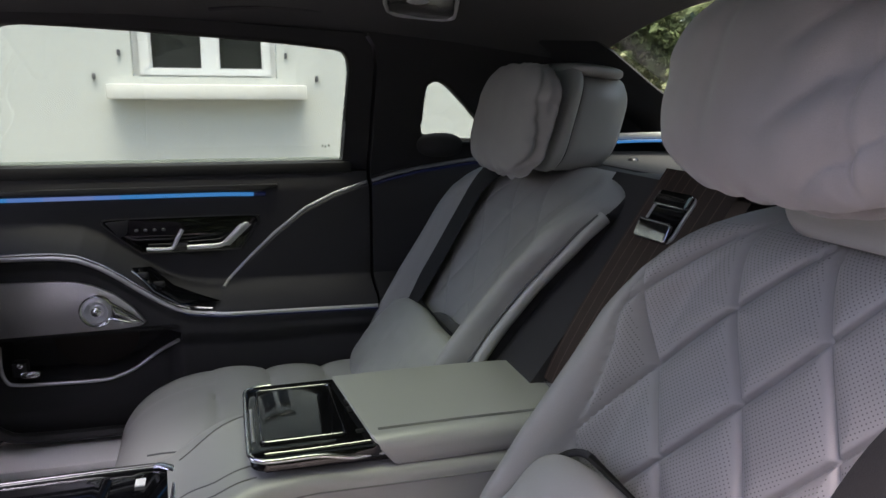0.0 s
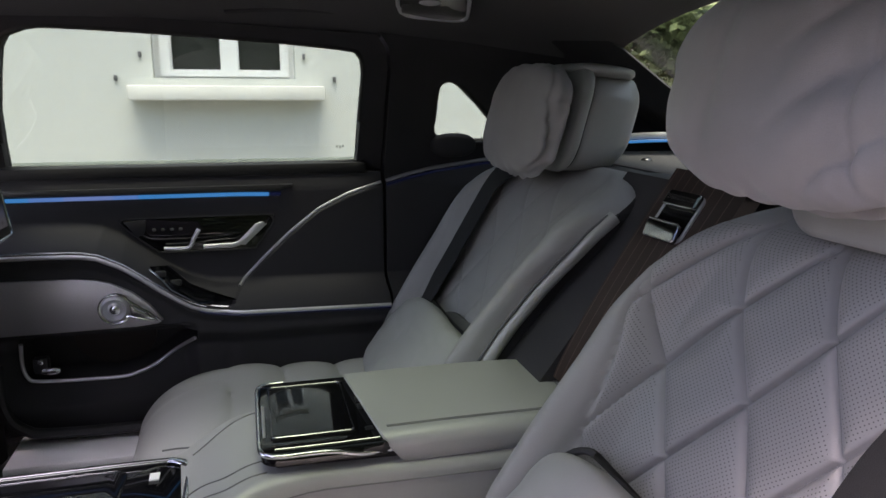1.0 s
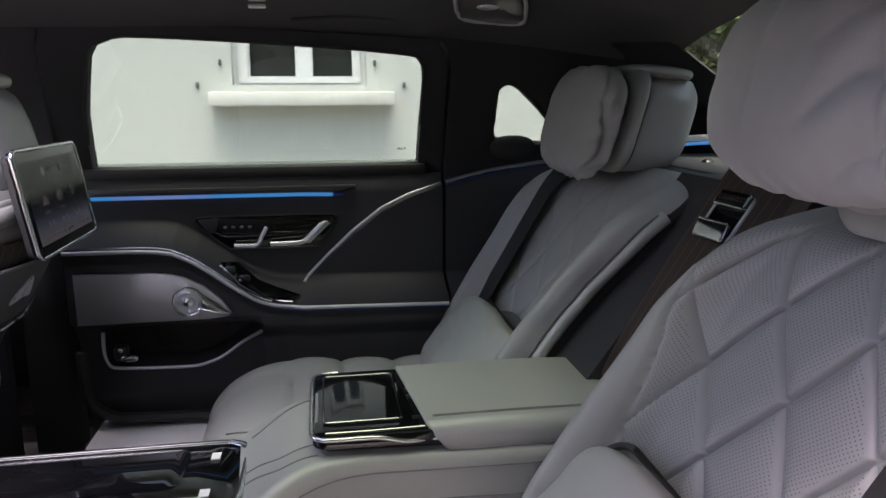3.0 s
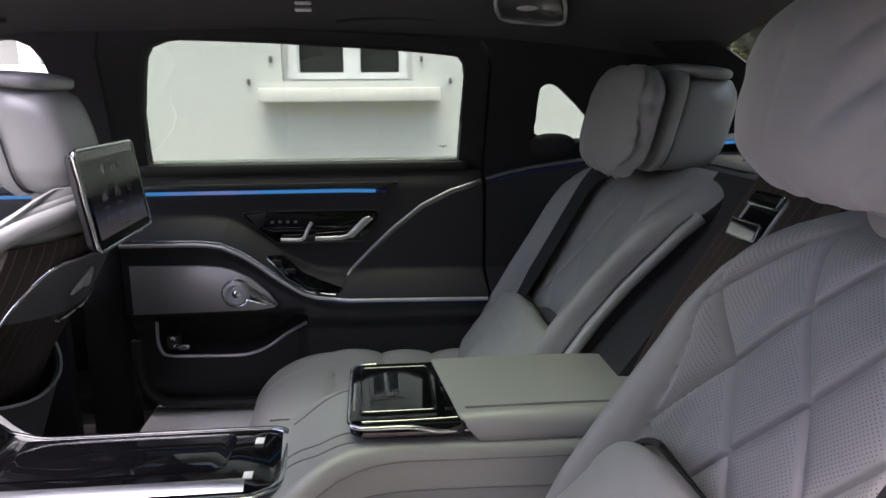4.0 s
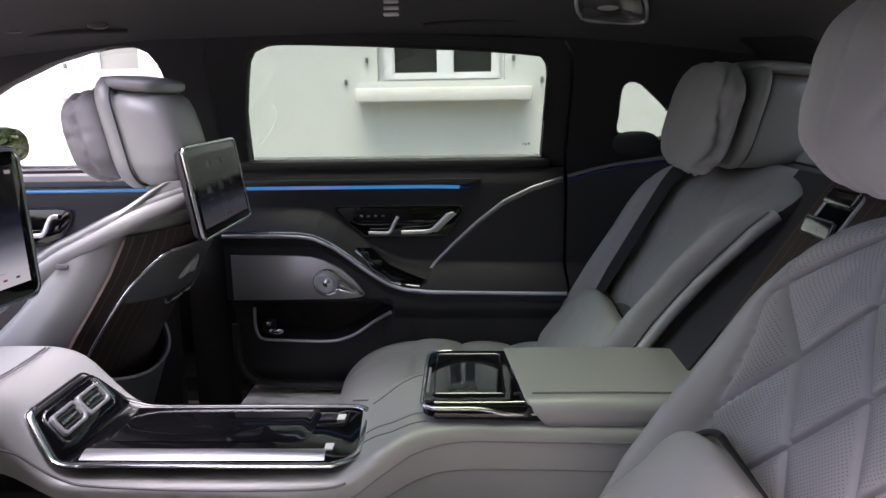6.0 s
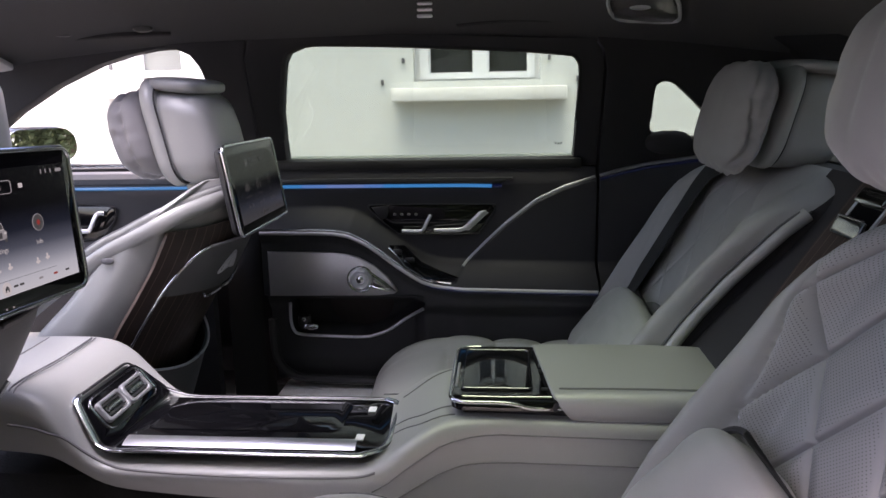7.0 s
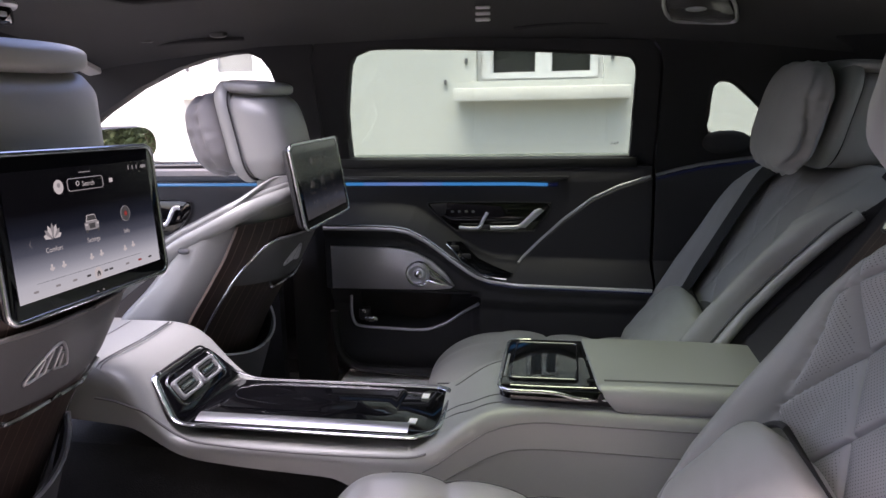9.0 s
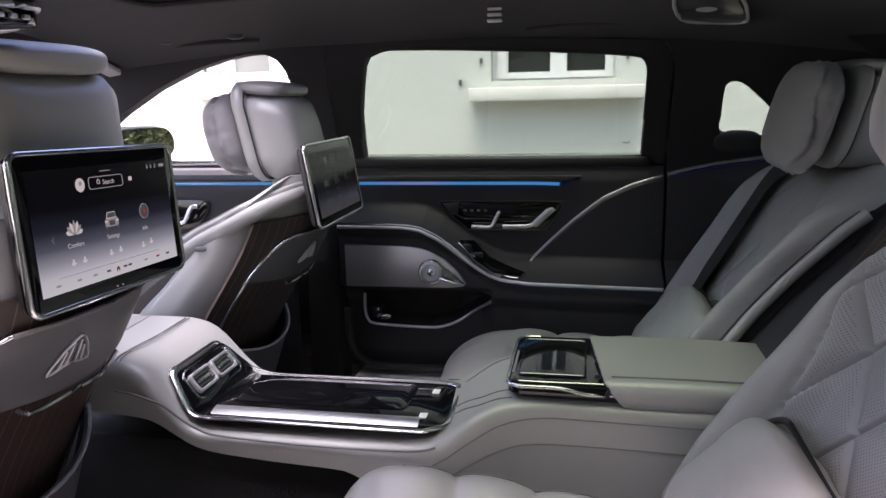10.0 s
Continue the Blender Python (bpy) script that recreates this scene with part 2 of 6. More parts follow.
def loft(rings, caps=True, bm=None, closed=True):
    """Skin through rings of equally many points."""
    bm = bm or bmesh.new()
    vs = [[bm.verts.new(p) for p in r] for r in rings]
    n = len(vs[0])
    for a, b in zip(vs, vs[1:]):
        for k in range(n if closed else n - 1):
            bm.faces.new((a[k], a[(k + 1) % n], b[(k + 1) % n], b[k]))
    if caps and closed:
        bm.faces.new(vs[0])
        bm.faces.new(vs[-1][::-1])
    return bm


def slab(outline, place, depth, bevel=0.0, holes=(), seg=2, bm=None):
    """A flat outline (with holes) of points (u, v), set by place(u, v, w) with w from 0 to depth."""
    bm = bm or bmesh.new()
    old = set(bm.verts)
    es = []
    for loop in (outline, *holes):
        vs = [bm.verts.new((u, v, 0)) for u, v in loop]
        es += [bm.edges.new((vs[i], vs[(i + 1) % len(vs)])) for i in range(len(vs))]
    got = bmesh.ops.triangle_fill(bm, edges=es, use_beauty=True, use_dissolve=False)
    faces = [f for f in got["geom"] if isinstance(f, bmesh.types.BMFace)]
    ext = bmesh.ops.extrude_face_region(bm, geom=faces)
    top = [v for v in ext["geom"] if isinstance(v, bmesh.types.BMVert)]
    for v in top:
        v.co.z = 1
    if bevel:
        ring = [e for v in top for e in v.link_edges if e.other_vert(v).co.z == 1 and any(abs(f.normal.z) < 0.5 or True for f in e.link_faces)]
        ring = list({e for e in ring if len(e.link_faces) == 2 and sum(1 for f in e.link_faces if all(w.co.z == 1 for w in f.verts)) == 1})
        for v in top:
            v.co.z = depth
        for v in bm.verts:
            if v not in old and v.co.z == 1:
                v.co.z = depth
        bmesh.ops.bevel(bm, geom=ring, offset=bevel, segments=seg, profile=0.5, affect="EDGES")
    else:
        for v in top:
            v.co.z = depth
    for v in bm.verts:
        if v not in old:
            v.co = place(*v.co)
    return bm


def rounded(w, h, r, n=6, cx=0.0, cy=0.0):
    """Outline of a rectangle with round corners."""
    out = []
    for sx, sy, a0 in ((1, 1, 0), (-1, 1, 90), (-1, -1, 180), (1, -1, 270)):
        for k in range(n + 1):
            a = radians(a0 + 90 * k / n)
            out.append((cx + sx * (w / 2 - r) + r * math.cos(a), cy + sy * (h / 2 - r) + r * math.sin(a)))
    return out


def pillow(centre, half, axes=None, power=2.6, n=40, m=24, wrinkle=0.0, seed=0.0, bm=None, taper=None, seam=-0.085, seam_at=0.0):
    """A stuffed form: a super-ellipsoid with folds along its rim."""
    bm = bm or bmesh.new()
    axes = axes or Matrix.Identity(3)
    rings = []
    e = 2 / power

    def sp(a):
        return math.copysign(abs(a) ** e, a)
    for j in range(1, m):
        th = math.pi * j / m - math.pi / 2
        ring = []
        for i in range(n):
            ph = 2 * math.pi * i / n
            q = Vector((sp(math.cos(th)) * sp(math.cos(ph)) * half[0], sp(math.cos(th)) * sp(math.sin(ph)) * half[1], sp(math.sin(th)) * half[2]))
            if taper:
                q = taper(q)
            if wrinkle:
                d = noise.noise(Vector((q.x * 14 + seed, q.y * 9, q.z * 14))) + 0.5 * noise.noise(Vector((q.x * 40, q.y * 22 + seed, q.z * 40)))
                rim = max(abs(q.y) / half[1], abs(q.z) / half[2])
                fold = noise.noise(Vector((seed * 3 + math.atan2(q.z, q.y) * 5.0, q.x * 9, 0.3))) * smooth(0.70, 1.0, rim)
                near_seam = math.exp(-((q.x - seam_at * half[0]) / (0.10 * half[0] + 0.002)) ** 2) * smooth(0.7, 0.95, rim)
                q *= 1 + wrinkle * (d + 1.6 * fold) + seam * near_seam * (1 + 0.9 * noise.noise(Vector((math.atan2(q.z, q.y) * 6 + seed, 0, 0))))
            ring.append(Vector(centre) + axes @ q)
        rings.append(ring)
    return loft(rings, bm=bm)


def sheet(fn, us, vs, thick=None, bm=None):
    """A surface over a grid of (u, v) with UV in metres; thick: a vector by which a second skin lies behind."""
    bm = bm or bmesh.new()
    uv = bm.loops.layers.uv.verify()
    g = [[bm.verts.new(fn(u, v)) for u in us] for v in vs]
    for j in range(len(vs) - 1):
        for i in range(len(us) - 1):
            f = bm.faces.new((g[j][i], g[j][i + 1], g[j + 1][i + 1], g[j + 1][i]))
            for l, (a, b) in zip(f.loops, ((us[i], vs[j]), (us[i + 1], vs[j]), (us[i + 1], vs[j + 1]), (us[i], vs[j + 1]))):
                l[uv].uv = (a, b)
    if thick is not None:
        t = Vector(thick)
        h = [[bm.verts.new(w.co + t) for w in row] for row in g]
        nu, nv = len(us), len(vs)
        for j in range(nv - 1):
            for i in range(nu - 1):
                bm.faces.new((h[j][i], h[j + 1][i], h[j + 1][i + 1], h[j][i + 1]))
        for j in range(nv - 1):
            bm.faces.new((g[j][0], g[j + 1][0], h[j + 1][0], h[j][0]))
            bm.faces.new((g[j][-1], h[j][-1], h[j + 1][-1], g[j + 1][-1]))
        for i in range(nu - 1):
            bm.faces.new((g[0][i], h[0][i], h[0][i + 1], g[0][i + 1]))
            bm.faces.new((g[-1][i], g[-1][i + 1], h[-1][i + 1], h[-1][i]))
    return bm


def lin(a, b, n):
    return [a + (b - a) * i / n for i in range(n + 1)]


def smooth(a, b, x):
    t = min(1.0, max(0.0, (x - a) / (b - a)))
    return t * t * (3 - 2 * t)


def table(pairs):
    """Piecewise smooth function through (x, y) pairs."""
    xs, ys = [p[0] for p in pairs], [p[1] for p in pairs]
    return lambda x: float(np.interp(x, xs, ys))

# ---- setting: ground, house, trees ----
MID = 0.02            # the car's centre plane


def side_y(z):
    """Inner face of the far body side: upright to the belt, leaning in above it."""
    return 0.79 - max(0.0, z - 1.0) * 0.53


def far_place(u, v, w):
    return Vector((u, side_y(v) + w, v))


def near_place(u, v, w):
    return Vector((u, 2 * MID - side_y(v) - w, v))


ground = single("ground", sheet(lambda u, v: Vector((u, v, 0.012 * noise.noise(Vector((u * 0.7, v * 0.7, 0))))), [-400, -60, *lin(-12, 12, 24), 60, 400], [-400, -60, *lin(-12, 12, 24), 60, 400]), ASPHALT, "pale gravel yard in front of the house", "ground", kind="structure")

WALL_Y = 3.45
house = thing("house", (0, WALL_Y, 0), "white rendered house with small casement windows", "house")
openings = [(-0.33, 0.43, 1.235, 2.35), (-2.16, -1.40, 1.285, 2.35)]


def wall_place(u, v, w):
    return Vector((u, WALL_Y + w, v))


part("wall", slab([(-14, -0.1), (2.15, -0.1), (2.15, 3.1), (-14, 3.1)], wall_place, 0.35, holes=[[(a, c), (b, c), (b, d), (a, d)] for a, b, c, d in openings]), RENDER_WALL, house)
part("gable", block((2.11, WALL_Y + 0.35, -0.1), (2.15, WALL_Y + 7, 3.1), 0), RENDER_WALL, house)
part("roof", slab([(WALL_Y - 0.35, 3.0), (WALL_Y + 4, 5.4), (WALL_Y + 8.35, 3.0), (WALL_Y + 8.2, 2.9), (WALL_Y + 4, 5.2), (WALL_Y - 0.35, 2.88)], lambda u, v, w: Vector((-14.3 + w, u, v)), 16.75), material("roof_tiles", (0.16, 0.09, 0.07), 0.9, grain=0.6, grain_size=30, spread=0.25), house)
for a, b, c, d in openings:
    win = part("window", slab([(a, c), (b, c), (b, d), (a, d)], lambda u, v, w: Vector((u, WALL_Y + 0.09 + w, v)), 0.06, 0.004,
                              holes=[[(a + 0.095, c + 0.05), (a + 0.353, c + 0.05), (a + 0.353, d - 0.08), (a + 0.095, d - 0.08)], [(a + 0.455, c + 0.05), (a + 0.683, c + 0.05), (a + 0.683, d - 0.08), (a + 0.455, d - 0.08)]]), PVC, house, "white casement window frame")
    part("inner_frame", slab([(a + 0.03, c + 0.012), (b - 0.03, c + 0.012), (b - 0.03, d - 0.03), (a + 0.03, d - 0.03)], lambda u, v, w: Vector((u, WALL_Y + 0.07 + w, v)), 0.03, 0.004,
                             holes=[[(a + 0.085, c + 0.043), (a + 0.36, c + 0.043), (a + 0.36, d - 0.09), (a + 0.085, d - 0.09)], [(a + 0.448, c + 0.043), (a + 0.69, c + 0.043), (a + 0.69, d - 0.09), (a + 0.448, d - 0.09)]]), PVC, win)
    for p, q in ((a + 0.09, a + 0.36), (a + 0.45, a + 0.69)):
        part("pane", block((p, WALL_Y + 0.125, c + 0.045), (q, WALL_Y + 0.13, d - 0.075), 0), DARK_PANE if a > -1 else GREY_PANE, win, "dark window pane" if a > -1 else "grey window pane")
    part("sill", block((a - 0.12, WALL_Y - 0.15, c - 0.118), (b + 0.148, WALL_Y + 0.09, c - 0.040), 0.008), STONE, win, "projecting painted stone sill")
    for k, (x, z) in enumerate(((a - 0.06, 1.36), (b + 0.05, 1.36), (a - 0.19, 1.235), (b + 0.22, 1.235))):
        part("shutter_stop", block((x - 0.008, WALL_Y - 0.02, z - 0.018), (x + 0.008, WALL_Y + 0.01, z + 0.014), 0.003), LEATHER_MID, win)


def leaf_cloud(spots, count, size, seed):
    """Many small leaves scattered in uneven clumps."""
    rng = random.Random(seed)
    vs, fs = [], []
    for _ in range(count):
        c, r = rng.choice(spots)
        d = Vector((rng.gauss(0, 1), rng.gauss(0, 1), rng.gauss(0, 1)))
        d = d.normalized() * r * (0.55 + 0.45 * rng.random()) * (0.8 + 0.3 * rng.random())
        p = Vector(c) + d
        a = Vector((rng.gauss(0, 1), rng.gauss(0, 1), rng.gauss(0, 0.6))).normalized() * size * (0.6 + 0.8 * rng.random())
        b = a.orthogonal().normalized() * a.length * 0.5
        i = len(vs)
        vs += [p - a, p + b, p + a, p - b]
        fs.append((i, i + 1, i + 2, i + 3))
    return vs, fs


def tree(x, y, height, spread, seed):
    rng = random.Random(seed)
    t = thing("tree", (x, y, 0), "leafy green broad-leaved tree behind the car", "tree", "trees round the yard")
    bm = bmesh.new()
    top = Vector((x + rng.uniform(-0.4, 0.4), y + rng.uniform(-0.4, 0.4), height * 0.62))
    pts = curve([(x, y, -0.1), (x + 0.1, y, height * 0.3), top], 4)
    rings = []
    for i, q in enumerate(pts):
        r = 0.22 * (1 - 0.75 * i / len(pts))
        rings.append([q + Vector((math.cos(a) * r, math.sin(a) * r, 0)) for a in (2 * math.pi * k / 8 for k in range(8))])
    loft(rings, bm=bm)
    spots = []
    for k in range(13):
        a = rng.uniform(0, 6.28)
        h = height * rng.uniform(0.22, 0.95)
        e = Vector((x + math.cos(a) * spread * rng.uniform(0.2, 0.8), y + math.sin(a) * spread * rng.uniform(0.2, 0.8), h))
        s = Vector((x, y, min(h * 0.7, height * 0.6)))
        tube([s, (s + e) / 2 + Vector((0, 0, 0.15)), e], 0.045, 6, 3, bm=bm)
        spots.append((e, spread * rng.uniform(0.3, 0.5)))
    part("trunk", bm, BARK, t)
    vs, fs = leaf_cloud(spots, 26000, 0.055, seed)
    me = bpy.data.meshes.new("crown")
    me.from_pydata([Vector(v) - Vector((x, y, 0)) for v in vs], [], fs)
    me.materials.append(LEAF)
    c = new("crown", me)
    c.parent = t


for i, (x, y, h, s) in enumerate(((6.5, 6.0, 7.0, 2.6), (5.0, 10.5, 8.0, 3.0), (9.5, 2.0, 7.5, 2.8), (9.0, 9.0, 9.0, 3.2), (13.0, 5.0, 9.0, 3.4), (11.5, -2.0, 8.0, 3.0), (3.9, 7.4, 6.5, 2.2), (7.2, 12.5, 9.0, 3.4), (8.0, 3.6, 6.5, 2.4))):
    tree(x, y, h, s, 40 + i)

wood_spots = [((14 + random.uniform(-1, 1), y, z), 1.6) for y in lin(-6, 22, 14) for z in (1.0, 3.0, 5.0, 7.0)] + [((x, 17 + random.uniform(-1, 1), z), 1.6) for x in lin(2, 14, 7) for z in (1.0, 3.0, 5.0, 7.0)]
vs, fs = leaf_cloud(wood_spots, 60000, 0.13, 77)
me = bpy.data.meshes.new("far_trees")
me.from_pydata(vs, [], fs)
me.materials.append(LEAF)
tagged(new("far_trees", me), "dense green trees beyond the yard", "trees", kind="stuff")

# ---- the car's shell ----
ROOF_Z = table([(-1.6, 1.23), (-1.25, 1.295), (-0.9, 1.345), (-0.5, 1.372), (0.0, 1.378), (0.3, 1.372), (0.6, 1.352), (0.95, 1.318), (1.2, 1.27)])


def roof_point(u, v):
    d = abs(v - MID)
    return Vector((u, v, ROOF_Z(u) - 0.085 * (d / 0.62) ** 2.6))


ROOF_LIGHTS = ((-0.57, -0.18, -0.30, 0.22), (-0.10, 0.50, -0.34, 0.32))


def ceiling_mesh():
    """Roof lining with the openings of the front and rear roof windows."""
    xs = sorted({round(x, 4) for x in lin(-1.0, -0.57, 12) + lin(-0.57, -0.18, 14) + lin(-0.18, -0.10, 3) + lin(-0.10, 0.50, 18) + lin(0.50, 0.93, 16)})
    ys = sorted({round(y, 4) for y in lin(MID - 0.645, -0.34, 10) + lin(-0.30, 0.22, 18) + [0.27, 0.32] + lin(0.32, MID + 0.645, 12)})
    bm = sheet(roof_point, xs, ys, (0, 0, 0.03))
    gone = []
    for q in bm.faces:
        c = q.calc_center_median()
        if any(x0 < c.x < x1 and y0 < c.y < y1 for x0, x1, y0, y1 in ROOF_LIGHTS):
            gone.append(q)
    bmesh.ops.delete(bm, geom=gone, context="FACES")
    return bm


ceiling = single("ceiling", ceiling_mesh(), HEADLINER, "black microfibre roof lining of the car", "headliner", kind="structure")
for (x0, x1, y0, y1), pane_mat, where in zip(ROOF_LIGHTS, (FRONT_ROOF_GLASS, ROOF_GLASS), ("grey-tinted roof window over the front seats", "green-tinted roof window over the rear seats")):
    single("window_roof", sheet(lambda u, v: roof_point(u, v) + Vector((0, 0, 0.036)), lin(x0 - 0.03, x1 + 0.03, 10), lin(y0 - 0.03, y1 + 0.03, 10), (0, 0, 0.005)), pane_mat, where, "roof window", kind="structure")

win_rear = [(-0.341, 1.003), (-0.336, 1.06), (-0.328, 1.124), (-0.311, 1.19), (-0.296, 1.24), (-0.281, 1.261), (-0.250, 1.272), (-0.215, 1.277), (-0.034, 1.271), (0.22, 1.257), (0.345, 1.246), (0.368, 1.240), (0.379, 1.226), (0.384, 1.20), (0.382, 1.1), (0.380, 1.004)]
win_quarter = [(0.557, 1.062), (0.551, 1.10), (0.550, 1.162), (0.556, 1.178), (0.568, 1.185), (0.585, 1.184), (0.607, 1.173), (0.654, 1.134), (0.705, 1.085), (0.728, 1.058), (0.725, 1.046), (0.64, 1.043)]
win_front = [(-0.505, 0.99), (-0.490, 1.10), (-0.490, 1.19), (-0.497, 1.235), (-0.512, 1.26), (-0.540, 1.274), (-0.585, 1.276), (-0.66, 1.264), (-0.745, 1.243), (-0.87, 1.197), (-1.0, 1.135), (-1.12, 1.068), (-1.2, 1.02), (-1.2, 0.985)]

door_outer = [(-0.40, 0.985), (0.434, 0.985), (0.434, 1.215), (0.425, 1.25), (0.405, 1.275), (-0.36, 1.31), (-0.385, 1.25)]
quarter_outer = [(0.441, 0.93), (1.45, 0.90), (1.45, 0.95), (1.35, 1.01), (1.0, 1.205), (0.86, 1.295), (0.80, 1.31), (0.41, 1.31), (0.413, 1.278), (0.432, 1.253), (0.441, 1.217)]
front_outer = [(-1.5, 0.96), (-0.405, 0.96), (-0.390, 1.25), (-0.365, 1.31), (-0.60, 1.345), (-1.0, 1.335), (-1.5, 1.12)]

PILLAR = material("black_pillar_cloth", (0.022, 0.0213, 0.0235), 0.9, grain=0.2, grain_size=700, spread=0.2)

rear_door = thing("door_1", (0.02, 0.8, 0.42), "closed rear car door with dark leather panel and tinted window", "car door", kind="structure")
frame_ob = part("window_frame", slab(door_outer, far_place, 0.05, 0.006, holes=[win_rear]), PILLAR, rear_door, "black cloth window surround")
part("window_pane", slab([(x + (0.01 if x > 0 else -0.01), z + (0.01 if z > 1.1 else -0.01)) for x, z in win_rear], lambda u, v, w: far_place(u, v, 0.03 + w), 0.004), TINT, rear_door, "green-tinted side glass")
part("window_seal", tube([far_place(x, z, 0.003) for x, z in win_rear], 0.005, 6, 2, closed=True), RUBBER, frame_ob)
# grey-green base colour stands in for the house wall reflected in a black ledge
part("outer_ledge", block((-0.42, 0.835, 0.97), (0.43, 0.90, 1.006), 0.008), material("ledge_reflection_tone", (0.10, 0.115, 0.10), 0.3, spread=0.1), rear_door, "outer window ledge")
part("belt_seal", block((-0.37, 0.772, 0.978), (0.40, 0.806, 1.004), 0.006), RUBBER, rear_door)

quarter = thing("wall_quarter", (0.9, 0.8, 0.6), "dark rear quarter panel of the car with a small fixed window", "car panel", kind="structure")
part("pillar", slab(quarter_outer, far_place, 0.05, 0.006, holes=[win_quarter]), PILLAR, quarter)
part("window_pane", slab([(x, z) for x, z in win_quarter], lambda u, v, w: far_place(u, v, 0.03 + w), 0.004), TINT, quarter, "small fixed side glass")
part("window_seal", tube([far_place(x, z, 0.003) for x, z in win_quarter], 0.005, 6, 2, closed=True), RUBBER, quarter)

front_door = thing("door_2", (-0.9, 0.8, 0.42), "closed front car door with a clear window", "car door", kind="structure")
part("window_frame", slab(front_outer, far_place, 0.05, 0.006, holes=[win_front]), PILLAR, front_door)
fp = part("window_pane", slab(win_front, lambda u, v, w: far_place(u, v, 0.03 + w), 0.004), CLEAR, front_door, "clear side glass")
fp.visible_shadow = False

# near body side, with both doorways open
for nm, outline in (("centre_pillar", [(-0.52, 0.3), (-0.44, 0.3), (-0.43, 0.9), (-0.41, 1.25), (-0.38, 1.31), (-0.48, 1.32), (-0.47, 1.25), (-0.49, 0.9)]),
                    ("front_pillar", [(-1.75, 0.3), (-1.6, 0.3), (-1.55, 0.95), (-1.0, 1.22), (-0.6, 1.31), (-1.0, 1.29), (-1.75, 0.98)]),
                    ("rear_side", [(0.78, 0.3), (1.45, 0.3), (1.45, 0.95), (1.0, 1.205), (0.86, 1.295), (0.62, 1.31), (0.60, 1.25), (0.66, 1.1), (0.72, 0.9), (0.76, 0.6)])):
    single("wall_near_" + nm, slab(outline, near_place, 0.06, 0.008), PILLAR, "black inner side of the car body beside the open doorway", "car body", kind="structure")
single("trim_near_roof_rail", tube([near_place(x, 1.315, 0.02) for x in (-1.0, -0.4, 0.2, 0.7)], 0.025, 8), PILLAR, "black roof rail over the open doorway", "roof rail", kind="structure")
single("trim_near_sill", block((-1.5, -0.86, 0.30), (0.8, -0.68, 0.40), 0.02), BLACK_PAINT, "painted body sill under the open doorway", "sill", kind="structure")
floor = single("floor", sheet(lambda u, v: Vector((u, v, 0.345 + 0.012 * noise.noise(Vector((u * 3, v * 3, 0))))), lin(-1.8, 1.4, 40), lin(-0.70, 0.84, 20), (0, 0, -0.05)), CARPET, "black carpeted car floor", "floor", kind="structure")
single("wall_bulkhead", block((-2.0, -0.80, 0.3), (-1.62, 0.84, 0.92), 0.03), PLASTIC, "black front bulkhead of the car", "bulkhead", kind="structure")
single("wall_rear_bulkhead", block((1.0, -0.78, 0.3), (1.45, 0.82, 1.0), 0.02), PILLAR, "black bulkhead behind the rear seats", "bulkhead", kind="structure")
dash = thing("dashboard", (-1.6, MID, 0.6), "black leather dashboard under the windscreen", "dashboard")
part("top_pad", pillow((-1.60, MID, 0.78), (0.30, 0.80, 0.14), power=4.5), LEATHER_DARK, dash)
part("light_strip", tube([(-1.31, -0.7, 0.80), (-1.29, 0.0, 0.79), (-1.31, 0.74, 0.80)], 0.005), AMBIENT_DIM, dash)
single("window_windscreen", sheet(lambda u, v: Vector((-1.98 + 0.98 * v, MID + u * (0.78 - 0.16 * v), 0.90 + 0.40 * v)), lin(-1, 1, 12), lin(0, 1, 8), (0, 0, 0.005)), SHADED, "shaded windscreen of the car", "windscreen", kind="structure")

shelf = single("rear_shelf", block((0.86, -0.70, 0.985), (1.45, 0.74, 1.02), 0.01), HEADLINER, "black cloth rear parcel shelf", "parcel shelf", kind="structure")
single("wall_far_side", block((-1.7, 0.90, 0.28), (1.5, 0.94, 0.99), 0.01), BLACK_PAINT, "black painted outer side of the car", "car body", kind="structure")

single("door_near_front", slab([(-1.45, 0.33), (-0.46, 0.33), (-0.46, 0.93), (-1.45, 0.90)], lambda u, v, w: Vector((u, -0.86 + w, v)), 0.07, 0.01), LEATHER_DARK, "dark inner side of the closed front door", "car door", kind="structure")
# the near rear door, swung wide open, and unseen hedges added to block side light
ang = radians(-72)
def open_door(u, v, w):
    d = Vector((math.cos(ang) * u - math.sin(ang) * w, math.sin(ang) * u + math.cos(ang) * w))
    return Vector((-0.44 + d.x, -0.80 + d.y, v))
single("wall_open_door", slab([(0.0, 0.33), (0.88, 0.36), (0.92, 0.9), (0.86, 1.28), (0.12, 1.31), (0.0, 1.0)], open_door, 0.07, 0.01), LEATHER_DARK, "dark inner side of the opened rear door", "car door", kind="structure")
# tall leaf screen, out of view, added to cut sky light through the doorway
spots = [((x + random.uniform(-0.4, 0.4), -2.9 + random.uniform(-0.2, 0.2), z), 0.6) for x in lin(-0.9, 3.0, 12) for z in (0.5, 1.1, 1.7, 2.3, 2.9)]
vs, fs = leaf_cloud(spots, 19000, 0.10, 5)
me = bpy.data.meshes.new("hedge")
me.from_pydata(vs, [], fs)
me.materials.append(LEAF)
tagged(new("hedge", me), "unseen tall hedge added to block sky light at the doorway", "hedge", kind="stuff")
